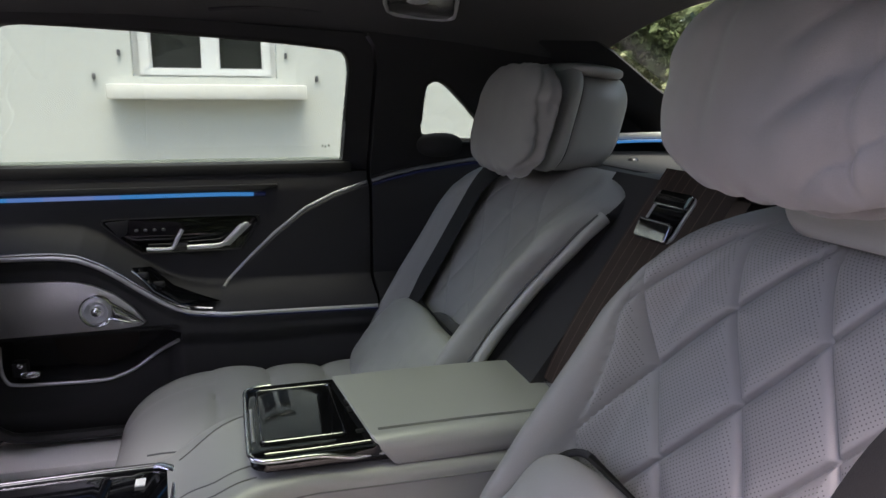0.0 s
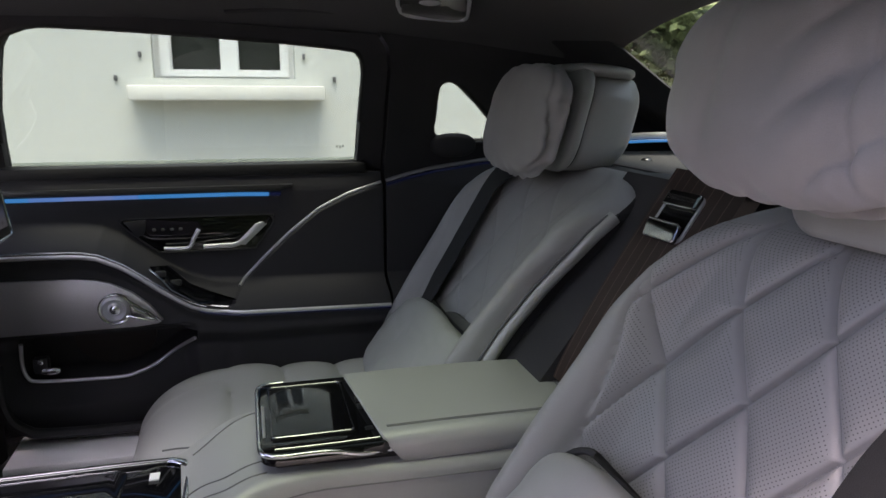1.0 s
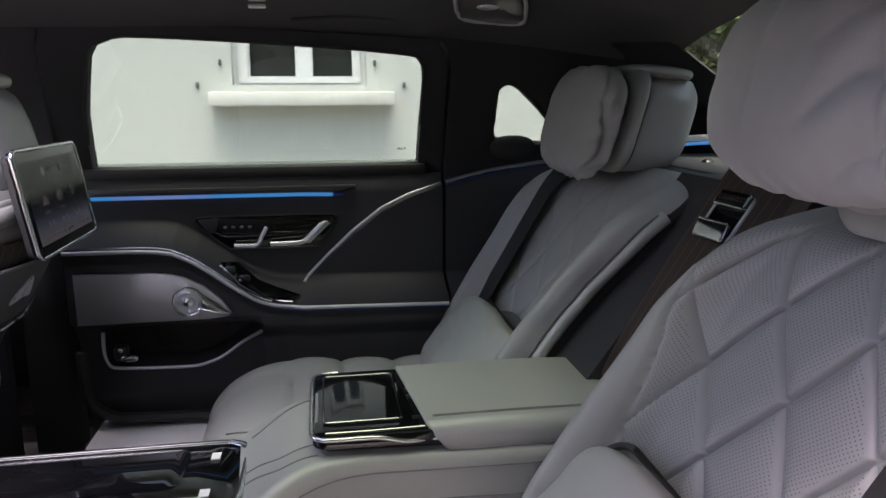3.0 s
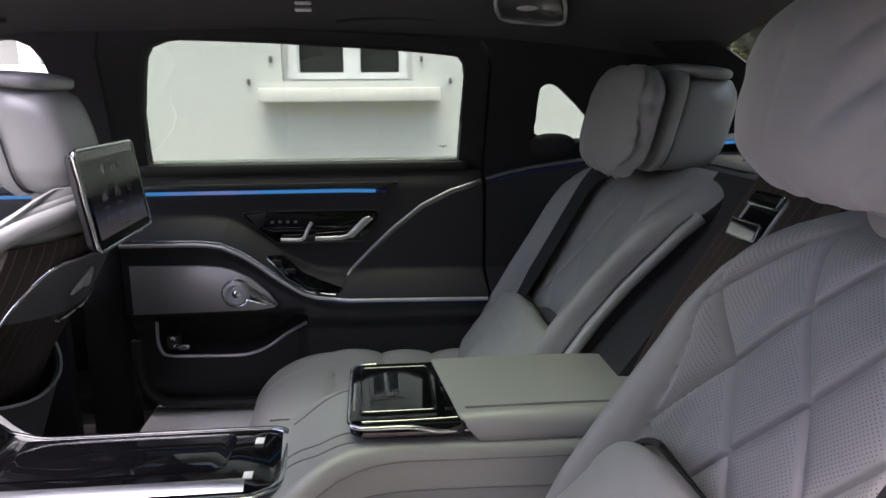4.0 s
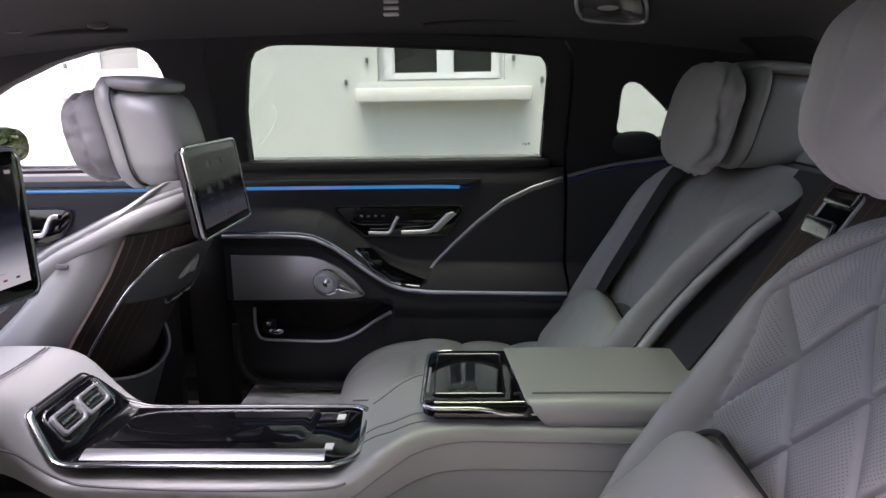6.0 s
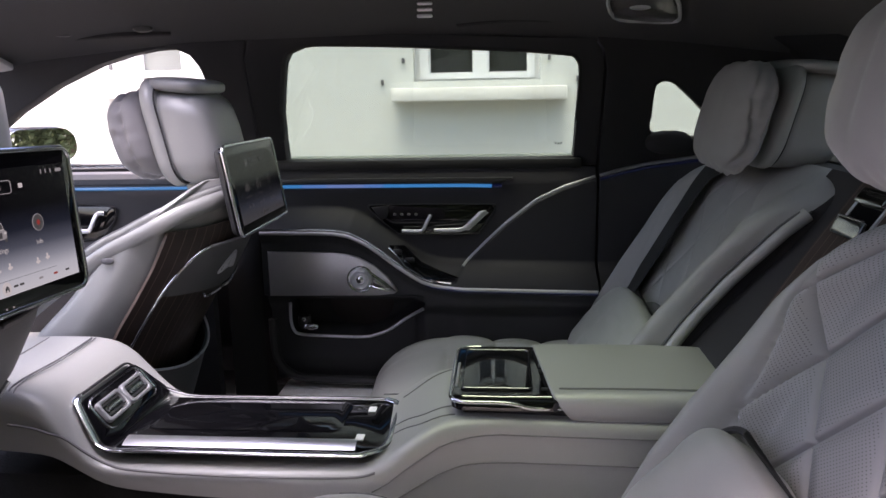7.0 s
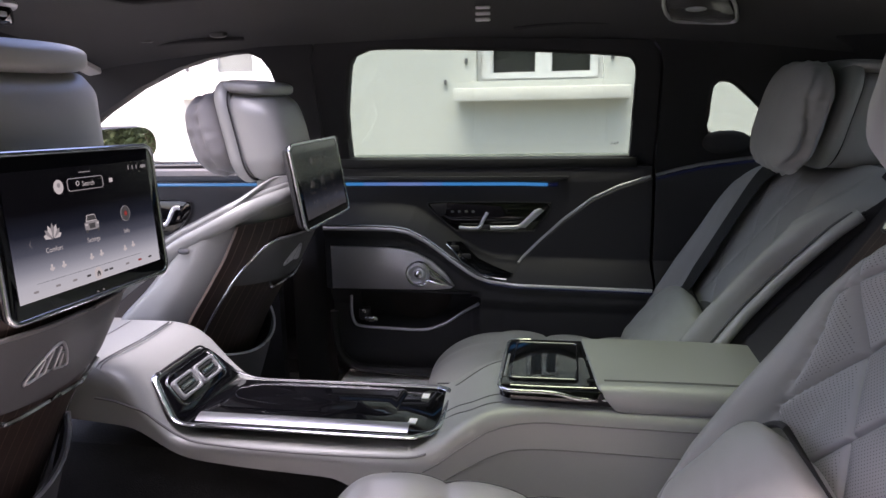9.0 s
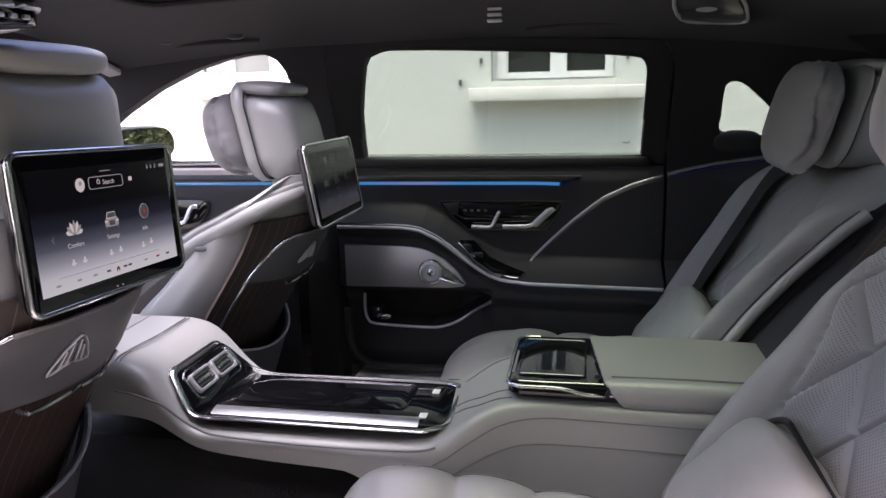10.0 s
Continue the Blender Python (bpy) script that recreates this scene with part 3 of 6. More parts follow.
# second leaf screen, also unseen, added against low sky light from the rear
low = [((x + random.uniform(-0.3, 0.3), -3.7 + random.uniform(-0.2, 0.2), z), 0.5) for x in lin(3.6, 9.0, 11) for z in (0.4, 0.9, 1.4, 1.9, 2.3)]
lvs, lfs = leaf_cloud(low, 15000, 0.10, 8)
lme = bpy.data.meshes.new("low_hedge_screen")
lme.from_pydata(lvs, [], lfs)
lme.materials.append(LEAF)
tagged(new("low_hedge_screen", lme), "unseen lower hedge added to hold back low sky light", "hedge", kind="stuff")
# solid dark block added so no light leaks through the lower leaves
single("wall_low_hedge_blocker", block((3.4, -4.0, 0), (9.3, -3.6, 2.5), 0.2), material("low_blocker_dark", (0.02, 0.022, 0.012), 1.0, grain=0.8, grain_size=20, spread=0.4), "unseen dark block added inside the lower hedge to stop light", "hedge", kind="structure")
# opaque core, unseen, added to shade the near side of the cabin
single("wall_hedge_blocker", block((-1.1, -3.3, 0), (3.2, -2.8, 3.1), 0.2), material("hedge_blocker_dark", (0.02, 0.022, 0.012), 1.0, grain=0.8, grain_size=20, spread=0.4), "unseen dark block added inside the tall hedge to stop light", "hedge", kind="structure")

# pillars beside the rear glass
for sgn in (1, -1):
    a = [Vector((0.76, MID + sgn * 0.50, 1.345)), Vector((0.880, MID + sgn * 0.535, 1.268)), Vector((0.93, MID + sgn * 0.545, 1.245)), Vector((1.036, MID + sgn * 0.56, 1.179)), Vector((1.25, MID + sgn * 0.575, 1.045)), Vector((1.42, MID + sgn * 0.585, 0.95))]
    b = [Vector((0.58, MID + sgn * 0.63, 1.355)), Vector((0.72, MID + sgn * 0.65, 1.275)), Vector((0.80, MID + sgn * 0.66, 1.25)), Vector((0.98, MID + sgn * 0.71, 1.15)), Vector((1.22, MID + sgn * 0.76, 1.02)), Vector((1.42, MID + sgn * 0.78, 0.93))]
    rings = [[p, (p + q) / 2 + Vector((-0.02, -sgn * 0.02, -0.01)), q, q + Vector((0.02, sgn * 0.03, 0.03)), p + Vector((0.004, sgn * 0.006, 0.004))] for p, q in zip(a, b)]
    single("trim_rear_pillar", loft(rings), PILLAR, "black rear pillar lining beside the rear window", "pillar", kind="structure")
single("window_rear_glass", sheet(lambda u, v: Vector((0.93 + 0.47 * v, MID + u * 0.6, 1.31 - 0.27 * v - 0.03 * u * u)), lin(-1, 1, 12), lin(0, 1, 8), (0, 0, 0.005)), REAR_GLASS, "tinted rear window of the car", "rear window", kind="structure")

single("trim_rear_strip", tube([(0.86, 0.70, 1.035), (0.97, 0.66, 1.058), (1.10, 0.60, 1.066), (1.25, 0.52, 1.068)], 0.008, 8, 6, flat=0.6), CHROME_DULL, "satin chrome strip along the rear shelf", "trim", kind="structure")
single("trim_rear_light", tube([(0.86, 0.69, 1.024), (0.97, 0.65, 1.047), (1.10, 0.59, 1.055), (1.25, 0.51, 1.057)], 0.0035, 8, 6), AMBIENT, "blue light line along the rear shelf", "light strip", kind="structure")
for z in (0.992, 1.018):
    single("belt_guide", pillow((0.955, 0.50, z), (0.012, 0.012, 0.008), power=2.2, n=14, m=8), GUNMETAL, "small dark metal belt guide behind the rear seat", "belt guide", "belt guides")

# ---- far rear door: leather panel ----
TRIM = table([(-0.40, 0.838), (-0.25, 0.837), (-0.20, 0.835), (-0.165, 0.829), (-0.121, 0.808), (-0.086, 0.783), (-0.054, 0.758), (-0.02, 0.734), (0.008, 0.717), (0.04, 0.706), (0.07, 0.702), (0.22, 0.699), (0.44, 0.695), (0.9, 0.69)])
ARCH = table([(0.08, 0.70), (0.109, 0.740), (0.165, 0.797), (0.221, 0.849), (0.29, 0.902), (0.357, 0.934), (0.434, 0.958), (0.49, 0.973), (0.556, 0.987), (0.686, 1.004), (0.9, 1.01)])


def panel_y(x, z):
    """Depth of the dark door lining at (x, z)."""
    y = 0.778
    zt = TRIM(x)
    y -= 0.010 * smooth(0.99, 0.94, z)
    y -= 0.095 * smooth(zt + 0.055, zt + 0.002, z)          # armrest and lower body stand out
    y += 0.012 * smooth(zt - 0.004, zt - 0.03, z)
    if x > 0.06:
        y -= 0.014 * smooth(ARCH(x) + 0.003, ARCH(x) - 0.006, z) * smooth(0.06, 0.12, x)
    y += 0.03 * smooth(0.68, 0.665, z) * smooth(0.02, -0.02, x) + 0.02 * smooth(0.66, 0.62, z)
    return y


POCKET = [(-0.333, 0.648), (-0.339, 0.597), (-0.332, 0.570), (-0.315, 0.560), (-0.25, 0.556), (-0.154, 0.554), (-0.115, 0.561), (-0.08, 0.576), (-0.035, 0.607), (0.009, 0.640)]


def in_pocket(x, z):
    if z > 0.66 or x < -0.335 or x > 0.015:
        return 0.0
    low = float(np.interp(x, [-0.339, -0.332, -0.315, -0.154, -0.08, 0.009], [0.60, 0.573, 0.562, 0.556, 0.578, 0.642]))
    return smooth(low - 0.004, low + 0.010, z) * smooth(0.668, 0.662, z)


lining = part("lining", sheet(lambda x, z: Vector((x, panel_y(x, z) + 0.075 * in_pocket(x, z) + 0.02 * smooth(0.50, 0.43, z), z)), lin(-0.388, 0.434, 250), lin(0.43, 0.982, 230), (0, 0.03, 0)), LEATHER_DARK, rear_door, "anthracite leather door lining")
part("shell", block((-0.40, 0.84, 0.42), (0.434, 0.92, 0.98), 0.02), BLACK_PAINT, rear_door)
part("lining", sheet(lambda x, z: Vector((x, panel_y(x, z) + 0.03 * smooth(0.99, 1.04, z), z)), lin(0.442, 1.0, 60), lin(0.43, 1.05, 80), (0, 0.03, 0)), LEATHER_DARK, quarter, "anthracite leather side lining")


def on_panel(x, z, off=0.0):
    return Vector((x, panel_y(x, z) - off, z))


xs = lin(-0.385, 0.432, 60)
part("trim_strip", tube([on_panel(x, TRIM(x), 0.001) for x in xs], 0.0045, 8, 1, flat=0.8), CHROME_DULL, rear_door, "satin chrome trim line", sharp=60)
part("trim_strip", tube([on_panel(x, TRIM(x) + 0.008, 0.0) for x in xs if x < 0.05], 0.0022, 6, 1), CHROME, rear_door, sharp=60)
part("trim_strip", tube([on_panel(x, TRIM(x), 0.001) for x in lin(0.445, 0.62, 12)], 0.0045, 8, 1, flat=0.8), CHROME_DULL, quarter, "satin chrome trim line", sharp=60)
part("arch_trim", tube([on_panel(x, ARCH(x), 0.002) for x in lin(0.108, 0.432, 36)], 0.0048, 8, 1, flat=0.7), ARCH_METAL, rear_door, "dark satin arch moulding", sharp=60)
part("arch_trim", tube([on_panel(x, ARCH(x), 0.004) for x in lin(0.443, 0.80, 30)], 0.0048, 8, 1, flat=0.7), ARCH_METAL, quarter, "dark satin arch moulding", sharp=60)
part("light_strip", tube([on_panel(x, ARCH(x) - 0.008, 0.001) for x in lin(0.443, 0.80, 30)], 0.0016, 6, 1), AMBIENT_DIM, quarter, sharp=60)
for x0, x1, mt in ((-0.385, -0.300, AMBIENT), (-0.300, -0.235, AMBIENT_SOFT), (-0.235, -0.140, AMBIENT_PALE), (-0.140, -0.09, AMBIENT_SOFT), (-0.09, 0.180, AMBIENT), (0.180, 0.205, AMBIENT_DIM)):
    part("light_strip", tube([(x, 0.765, 0.9395 - 0.002 * smooth(0.1, 0.2, x)) for x in lin(x0, x1, 12)], 0.0042, 8, 1, flat=0.7), mt, rear_door, "glowing blue light line", sharp=60)
part("light_strip", tube([on_panel(x, TRIM(x) - 0.006, 0.001) for x in xs if x > 0.02], 0.0014, 6, 1), AMBIENT_DIM, rear_door, sharp=60)
part("strip_bezel", slab([(-0.388, 0.946), (0.19, 0.944), (0.232, 0.955), (0.232, 0.959), (-0.388, 0.959)], lambda u, v, w: Vector((u, 0.770 - w, v)), 0.010, 0.003), PLASTIC, rear_door)
part("pocket_rim", tube([(x, panel_y(x, z) - 0.002, z) for x, z in POCKET], 0.0042, 8, 8), CHROME_DULL, rear_door, "satin chrome rim of the door pocket", sharp=60)
sp_outline = [(-0.372, 0.790), (-0.215, 0.788), (-0.175, 0.784), (-0.146, 0.776), (-0.106, 0.755), (-0.075, 0.727), (-0.049, 0.693), (-0.060, 0.684), (-0.10, 0.679), (-0.372, 0.677)]
speaker = part("speaker_grille", slab(sp_outline, lambda u, v, w: Vector((u, panel_y(u, 0.74) - w + 0.002, v)), 0.008, 0.004), ALU, rear_door, "brushed perforated metal loudspeaker grille")
bm = tube([Vector((-0.139 + 0.030 * math.cos(a), 0.667, 0.724 + 0.030 * math.sin(a))) for a in lin(0.5, 5.7, 20)] + [Vector((-0.055, 0.667, 0.694))], 0.0038, 8, 2, closed=True)
part("tweeter_ring", bm, CHROME, speaker, "polished chrome teardrop ring")
part("tweeter_tail", slab([(-0.112, 0.735), (-0.100, 0.722), (-0.058, 0.697), (-0.085, 0.698), (-0.110, 0.703)], lambda u, v, w: Vector((u, 0.672 - w, v)), 0.008, 0.003), CHROME, speaker)
prof = [(0.0, 0.012), (0.007, 0.011), (0.010, 0.004), (0.014, 0.002), (0.018, 0.006), (0.022, 0.012), (0.026, 0.006), (0.028, -0.004)]
part("tweeter_cone", loft([[Vector((-0.139 + max(r, 0.0005) * math.cos(a), 0.670 - d, 0.724 + max(r, 0.0005) * math.sin(a))) for a in (2 * math.pi * k / 28 for k in range(28))] for r, d in prof]), CHROME_DULL, speaker, "turned satin metal tweeter cone", sharp=25)
part("tweeter_dome", pillow((-0.139, 0.662, 0.724), (0.011, 0.006, 0.011), power=2, n=20, m=10), CHROME, speaker, "small polished dome")
hp = [(-0.128, 0.889), (-0.10, 0.893), (0.165, 0.893), (0.182, 0.888), (0.186, 0.876), (0.165, 0.845), (0.148, 0.824), (0.13, 0.818), (-0.04, 0.818), (-0.06, 0.822), (-0.095, 0.850), (-0.126, 0.880)]
hplate = part("handle_plate", slab(hp, lambda u, v, w: Vector((u, 0.771 - w, v)), 0.007, 0.003), PIANO, rear_door, "gloss black handle plate")
part("plate_rim", tube([(x, 0.764, z) for x, z in hp], 0.0018, 6, 3, closed=True), GUNMETAL, hplate)
part("plate_cap", slab([(-0.124, 0.887), (-0.078, 0.891), (-0.083, 0.862), (-0.098, 0.853)], lambda u, v, w: Vector((u, 0.764 - w, v)), 0.003, 0.001), LEATHER_DARK, hplate)
part("door_handle", tube([(0.036, 0.748, 0.829), (0.075, 0.745, 0.830), (0.108, 0.745, 0.833), (0.135, 0.746, 0.853), (0.155, 0.75, 0.872), (0.165, 0.756, 0.873)], 0.0052, 8, 6, flat=0.7), CHROME_DULL, hplate, "satin chrome door pull")
part("door_handle_plate", slab([(0.100, 0.828), (0.124, 0.828), (0.172, 0.873), (0.148, 0.875)], lambda u, v, w: Vector((u, 0.758 - w, v)), 0.006, 0.003), CHROME_DULL, hplate)
part("seat_lever", tube([(-0.045, 0.752, 0.828), (-0.017, 0.75, 0.827), (0.006, 0.75, 0.829), (0.018, 0.75, 0.85), (0.028, 0.752, 0.868)], 0.0045, 8, 6), CHROME_DULL, hplate, "small chrome seat lever")
for i in range(4):
    part("memory_button", pillow((-0.064 + i * 0.018, 0.763, 0.868), (0.0042, 0.003, 0.0032), power=2.4, n=12, m=8), LEATHER_MID, hplate)
part("switch_plate", slab([(-0.072, 0.798), (-0.040, 0.790), (0.005, 0.752), (0.045, 0.735), (0.10, 0.722), (0.02, 0.722), (-0.03, 0.752)], lambda u, v, w: Vector((u, panel_y(u, v) - 0.004 - w * 0.4, v + 0.002)), 0.012, 0.003), PIANO, rear_door, "gloss black window switch plate")
part("switch_rim", tube([(x, panel_y(x, z) - 0.007, z) for x, z in ((-0.072, 0.795), (-0.045, 0.772), (-0.005, 0.742), (0.02, 0.727), (0.05, 0.716), (0.082, 0.712))], 0.0018, 6, 6), CHROME, rear_door)
for x, z in ((-0.052, 0.783), (-0.022, 0.762)):
    part("window_switch", block((x - 0.012, panel_y(x, z) - 0.018, z - 0.006), (x + 0.012, panel_y(x, z) - 0.006, z + 0.008), 0.004), PLASTIC, rear_door)
for dx, z0, z1 in ((0.0, 1.036, 1.041), (0.007, 1.034, 1.040), (0.014, 1.036, 1.042)):
    part("sticker_mark", block((0.335 + dx, side_y(1.04) + 0.0285, z0), (0.339 + dx, side_y(1.04) + 0.029, z1), 0), PALE_MARK, rear_door, "small printed mark on the glass")
part("woofer_cover", slab([(-0.165 + 0.085 * math.cos(a), 0.628 + 0.066 * math.sin(a)) for a in lin(0, 2 * math.pi * 31 / 32, 31) if 0.628 + 0.066 * math.sin(a) < 0.664], lambda u, v, w: Vector((u, panel_y(u, 0.61) + 0.071 - w, v)), 0.006, 0.002), BROWN_MESH, rear_door, "dark brown round loudspeaker cover in the pocket")
clip = part("pocket_clip", block((-0.318, 0.722, 0.578), (-0.288, 0.748, 0.612), 0.006), PLASTIC, rear_door, "black clip with a chrome knob in the pocket")
part("clip_knob", pillow((-0.284, 0.726, 0.584), (0.020, 0.010, 0.009), power=2.4, n=18, m=10), CHROME, clip)
part("clip_button", pillow((-0.300, 0.718, 0.606), (0.006, 0.005, 0.006), power=2.2, n=14, m=8), CHROME, clip)
part("bottom_edge", tube([(-0.388, 0.735, 0.60), (-0.383, 0.735, 0.50), (-0.35, 0.735, 0.452), (-0.28, 0.735, 0.437), (0.0, 0.735, 0.433), (0.42, 0.735, 0.433)], 0.012, 8), PLASTIC, rear_door)
single("trim_door_sill", block((-0.375, 0.645, 0.385), (0.5, 0.80, 0.410), 0.006), SILL, "pale door sill plate with daylight sheen in its base colour", "sill plate", kind="structure")
single("trim_door_gap", sheet(lambda u, v: far_place(u, v, 0.056), [0.39, 0.47], [0.40, 0.7, 1.0, 1.1, 1.2, 1.29], (0, 0.02, 0)), RUBBER, "black gap between door and side panel", "gap", kind="structure")

part("belt_cover", pillow((0.60, 0.752, 1.040), (0.055, 0.025, 0.028), power=2.3, n=24, m=12), PILLAR, quarter, "rounded black cover at the window foot")
# far front door and central pillar
part("lining", sheet(lambda x, z: Vector((x, 0.782 - 0.012 * smooth(0.97, 0.93, z) - 0.09 * smooth(0.80, 0.74, z), z)), lin(-1.6, -0.52, 40), lin(0.35, 0.955, 40), (0, 0.03, 0)), LEATHER_DARK, front_door, "anthracite leather door lining")
part("belt_pad", tube([(-1.6, 0.785, 0.955), (-1.0, 0.785, 0.962), (-0.5, 0.785, 0.962)], 0.018, 8), LEATHER_MID, front_door)
part("light_strip", tube([(-1.4, 0.763, 0.938), (-1.0, 0.763, 0.938), (-0.53, 0.763, 0.939)], 0.0042, 8), AMBIENT, front_door, "glowing blue light line")
fhp = [(-0.97, 0.893), (-0.815, 0.893), (-0.796, 0.885), (-0.798, 0.86), (-0.83, 0.818), (-0.86, 0.806), (-0.97, 0.806)]
fhplate = part("handle_plate", slab(fhp, lambda u, v, w: Vector((u, 0.771 - w, v)), 0.007, 0.003), PIANO, front_door, "gloss black handle plate")
part("plate_rim", tube([(x, 0.764, z) for x, z in fhp], 0.0018, 6, 3, closed=True), GUNMETAL, fhplate)
part("door_handle", tube([(-0.95, 0.748, 0.829), (-0.88, 0.745, 0.830), (-0.86, 0.745, 0.835), (-0.84, 0.748, 0.872), (-0.825, 0.756, 0.875)], 0.006, 8, 6, flat=0.7), CHROME_DULL, fhplate)
single("wall_centre_pillar", loft([[Vector((x, y, z)) for x, y in ((-0.40 + o, 0.80), (-0.41 + o, 0.755), (-0.44 + o, 0.742), (-0.50 + o, 0.755), (-0.515 + o, 0.80))] for z, o in ((0.36, -0.01), (0.6, -0.01), (0.9, 0.0), (0.98, 0.0))]), LEATHER_DARK, "black lower centre pillar lining", "pillar", kind="structure")
MX, MY = -1.12, 0.990
mirror = thing("wing_mirror", (-1.15, 0.98, 0.98), "black wing mirror reflecting the trees", "wing mirror")
part("housing", slab(rounded(0.216, 0.110, 0.050, 8), lambda u, v, w: Vector((MX + w - 0.062 + 0.40 * u - 0.07 * v, MY + u, 1.037 + v)), 0.061, 0.02), BLACK_PAINT, mirror)
part("mirror_glass", slab(rounded(0.200, 0.096, 0.043, 6), lambda u, v, w: Vector((MX + w + 0.40 * u - 0.07 * v, MY + u, 1.037 + v)), 0.004), material("mirror_silver", (0.9, 0.9, 0.9), 0.01, 1.0, spread=0.0), mirror)
part("arm", tube([(-1.18, 0.82, 0.98), (-1.18, 0.9, 0.975), (-1.175, 0.98, 0.99)], 0.022, 8), BLACK_PAINT, mirror)

# ---- rear seats ----
FRONT_C = table([(0.55, 0.455), (0.62, 0.486), (0.70, 0.528), (0.773, 0.562), (0.858, 0.604), (0.938, 0.641), (1.0, 0.675), (1.05, 0.71)])
BOLSTER = table([(0.55, 0.360), (0.62, 0.375), (0.70, 0.415), (0.774, 0.463), (0.852, 0.520), (0.911, 0.560), (0.96, 0.597), (1.0, 0.640), (1.05, 0.70)])
REAR_X = table([(0.55, 0.46), (0.62, 0.50), (0.704, 0.55), (0.731, 0.56), (0.826, 0.62), (0.919, 0.685), (1.0, 0.765), (1.05, 0.80)])


def front_face(w, z, outer=1.0):
    """Depth of the backrest's front, w from its middle: flat field, raised side bolsters."""
    c, b = FRONT_C(z), BOLSTER(z)
    return c - (c - b) * (outer if w > 0 else 1.0) * smooth(0.185, 0.240, abs(w)) - 0.018 * smooth(0.04, 0.2, abs(w))


def quilt(w, sl):
    """0 along the seams of the diamond quilt, rising to 1 inside."""
    a = (w + 0.191) / 0.0600 + (sl - 0.061) / 0.0895
    b = (w + 0.191) / 0.0600 - (sl - 0.061) / 0.0895
    da = abs(a / 2 - round(a / 2)) * 2
    db = abs(b / 2 - round(b / 2)) * 2
    return min(da, db)


BORDER = table([(0.70, 0.212), (0.78, 0.215), (0.83, 0.217), (0.88, 0.222), (0.935, 0.234), (0.975, 0.247), (1.0, 0.250)])
FLARE = table([(0.56, 0.262), (0.70, 0.272), (0.80, 0.279), (0.865, 0.295), (0.90, 0.312), (0.925, 0.324), (0.95, 0.330), (0.97, 0.332), (0.985, 0.332), (1.0, 0.328), (1.012, 0.320), (1.022, 0.306), (1.030, 0.286), (1.036, 0.256), (1.041, 0.215)])


def rear_seat(cy, s, name, label, quilted):
    seat = thing(name, (0.3, cy, 0.36), label, "car seat", "rear seats")
    # backrest
    bm = bmesh.new()
    uv = bm.loops.layers.uv.verify()
    fld = bm.verts.layers.float.new("field")
    sti = bm.verts.layers.float.new("stitch")
    nf, nz = (300, 290) if quilted else (150, 120)
    rings, uvs = [], []
    zs = lin(0.56, 1.0, nz) + [1.008, 1.015, 1.022, 1.028, 1.033, 1.037, 1.040, 1.041]
    relief, sag = (1.0, 0.0) if quilted else (0.30, 0.013)
    shell = []
    for j, z in enumerate(zs):
        t = max(0.0, (z - 0.95) / 0.091)
        grow = math.sqrt(max(0.02, 1 - 0.9 * t ** 3.2))
        zz = min(z, 1.03)
        mid = (FRONT_C(z) + REAR_X(z)) / 2 + 0.03
        shrink = (1 - 0.10 * smooth(0.9, 1.0, z)) * (0.55 + 0.45 * grow)
        sl = (z - 0.8) / 0.91
        row, urow = [], []
        base = [front_face((-1 + 2 * i / nf) * 0.262, zz, 1.0 if quilted else 0.62) for i in range(nf + 1)]
        step = 0.524 / nf
        run = [0.0] * (nf + 1)
        for i in range(nf // 2 + 1, nf + 1):
            run[i] = run[i - 1] + math.hypot(step, base[i] - base[i - 1])
            run[nf - i] = -run[i]
        border = BORDER(zz)
        half_in = 0.262 * shrink if quilted else FLARE(z)
        for i in range(nf + 1):
            l = -1 + 2 * i / nf
            w = l * 0.262
            x = base[i]
            edge = max(0.0, (abs(l) - 0.93) / 0.07)
            x += (REAR_X(zz) - x) * 0.42 * (1 - math.sqrt(max(0.0, 1 - edge * edge)))
            x = mid + (x - mid) * grow
            inner = abs(w) < border
            q = quilt(run[i], sl) if inner and z < 1.02 else 1.0
            if inner and z < 1.02:
                d = q * 0.050
                fade = smooth(border, border - 0.012, abs(w))
                puff = math.sin(min(1.0, d / 0.026) * math.pi / 2) ** 0.8
                x += relief * (0.0062 * math.exp(-(d / 0.0028) ** 2) - 0.0078 * puff * (0.35 + 0.65 * fade))
            x += relief * 0.0075 * math.exp(-((abs(w) - border) / 0.0026) ** 2)
            if not quilted:
                x += 0.004 * noise.noise(Vector((w * 14, z * 11, 3.1))) * smooth(0.25, 0.18, abs(w))
            v = bm.verts.new((x, cy + s * l * (half_in if l < 0 else 0.262 * shrink), z - sag * smooth(0.94, 1.04, z)))
            v[fld] = 1.0 if (abs(w) < border - 0.004 and q > 0.16 and z < 1.02 and quilted) else 0.0
            v[sti] = 0.34 * max(math.exp(-(q * 0.050 / 0.0024) ** 2), math.exp(-((abs(w) - border) / 0.0022) ** 2)) * relief if z < 1.02 else 0.0
            row.append(v)
            urow.append((run[i], sl))
        rings.append(row)
        uvs.append(urow)
        back_row = []
        for i in range(25):
            a = math.pi * i / 24
            x = REAR_X(zz) + 0.045 * math.sin(a) ** 0.5 if 0 < i < 24 else None
            if x is None:
                back_row.append(row[-1 if i == 0 else 0].co.copy())
            else:
                back_row.append(Vector((mid + (x - mid) * grow, cy + s * math.cos(a) * (half_in if i > 12 else 0.262 * shrink), z - sag * smooth(0.94, 1.04, z))))
        shell.append(back_row)
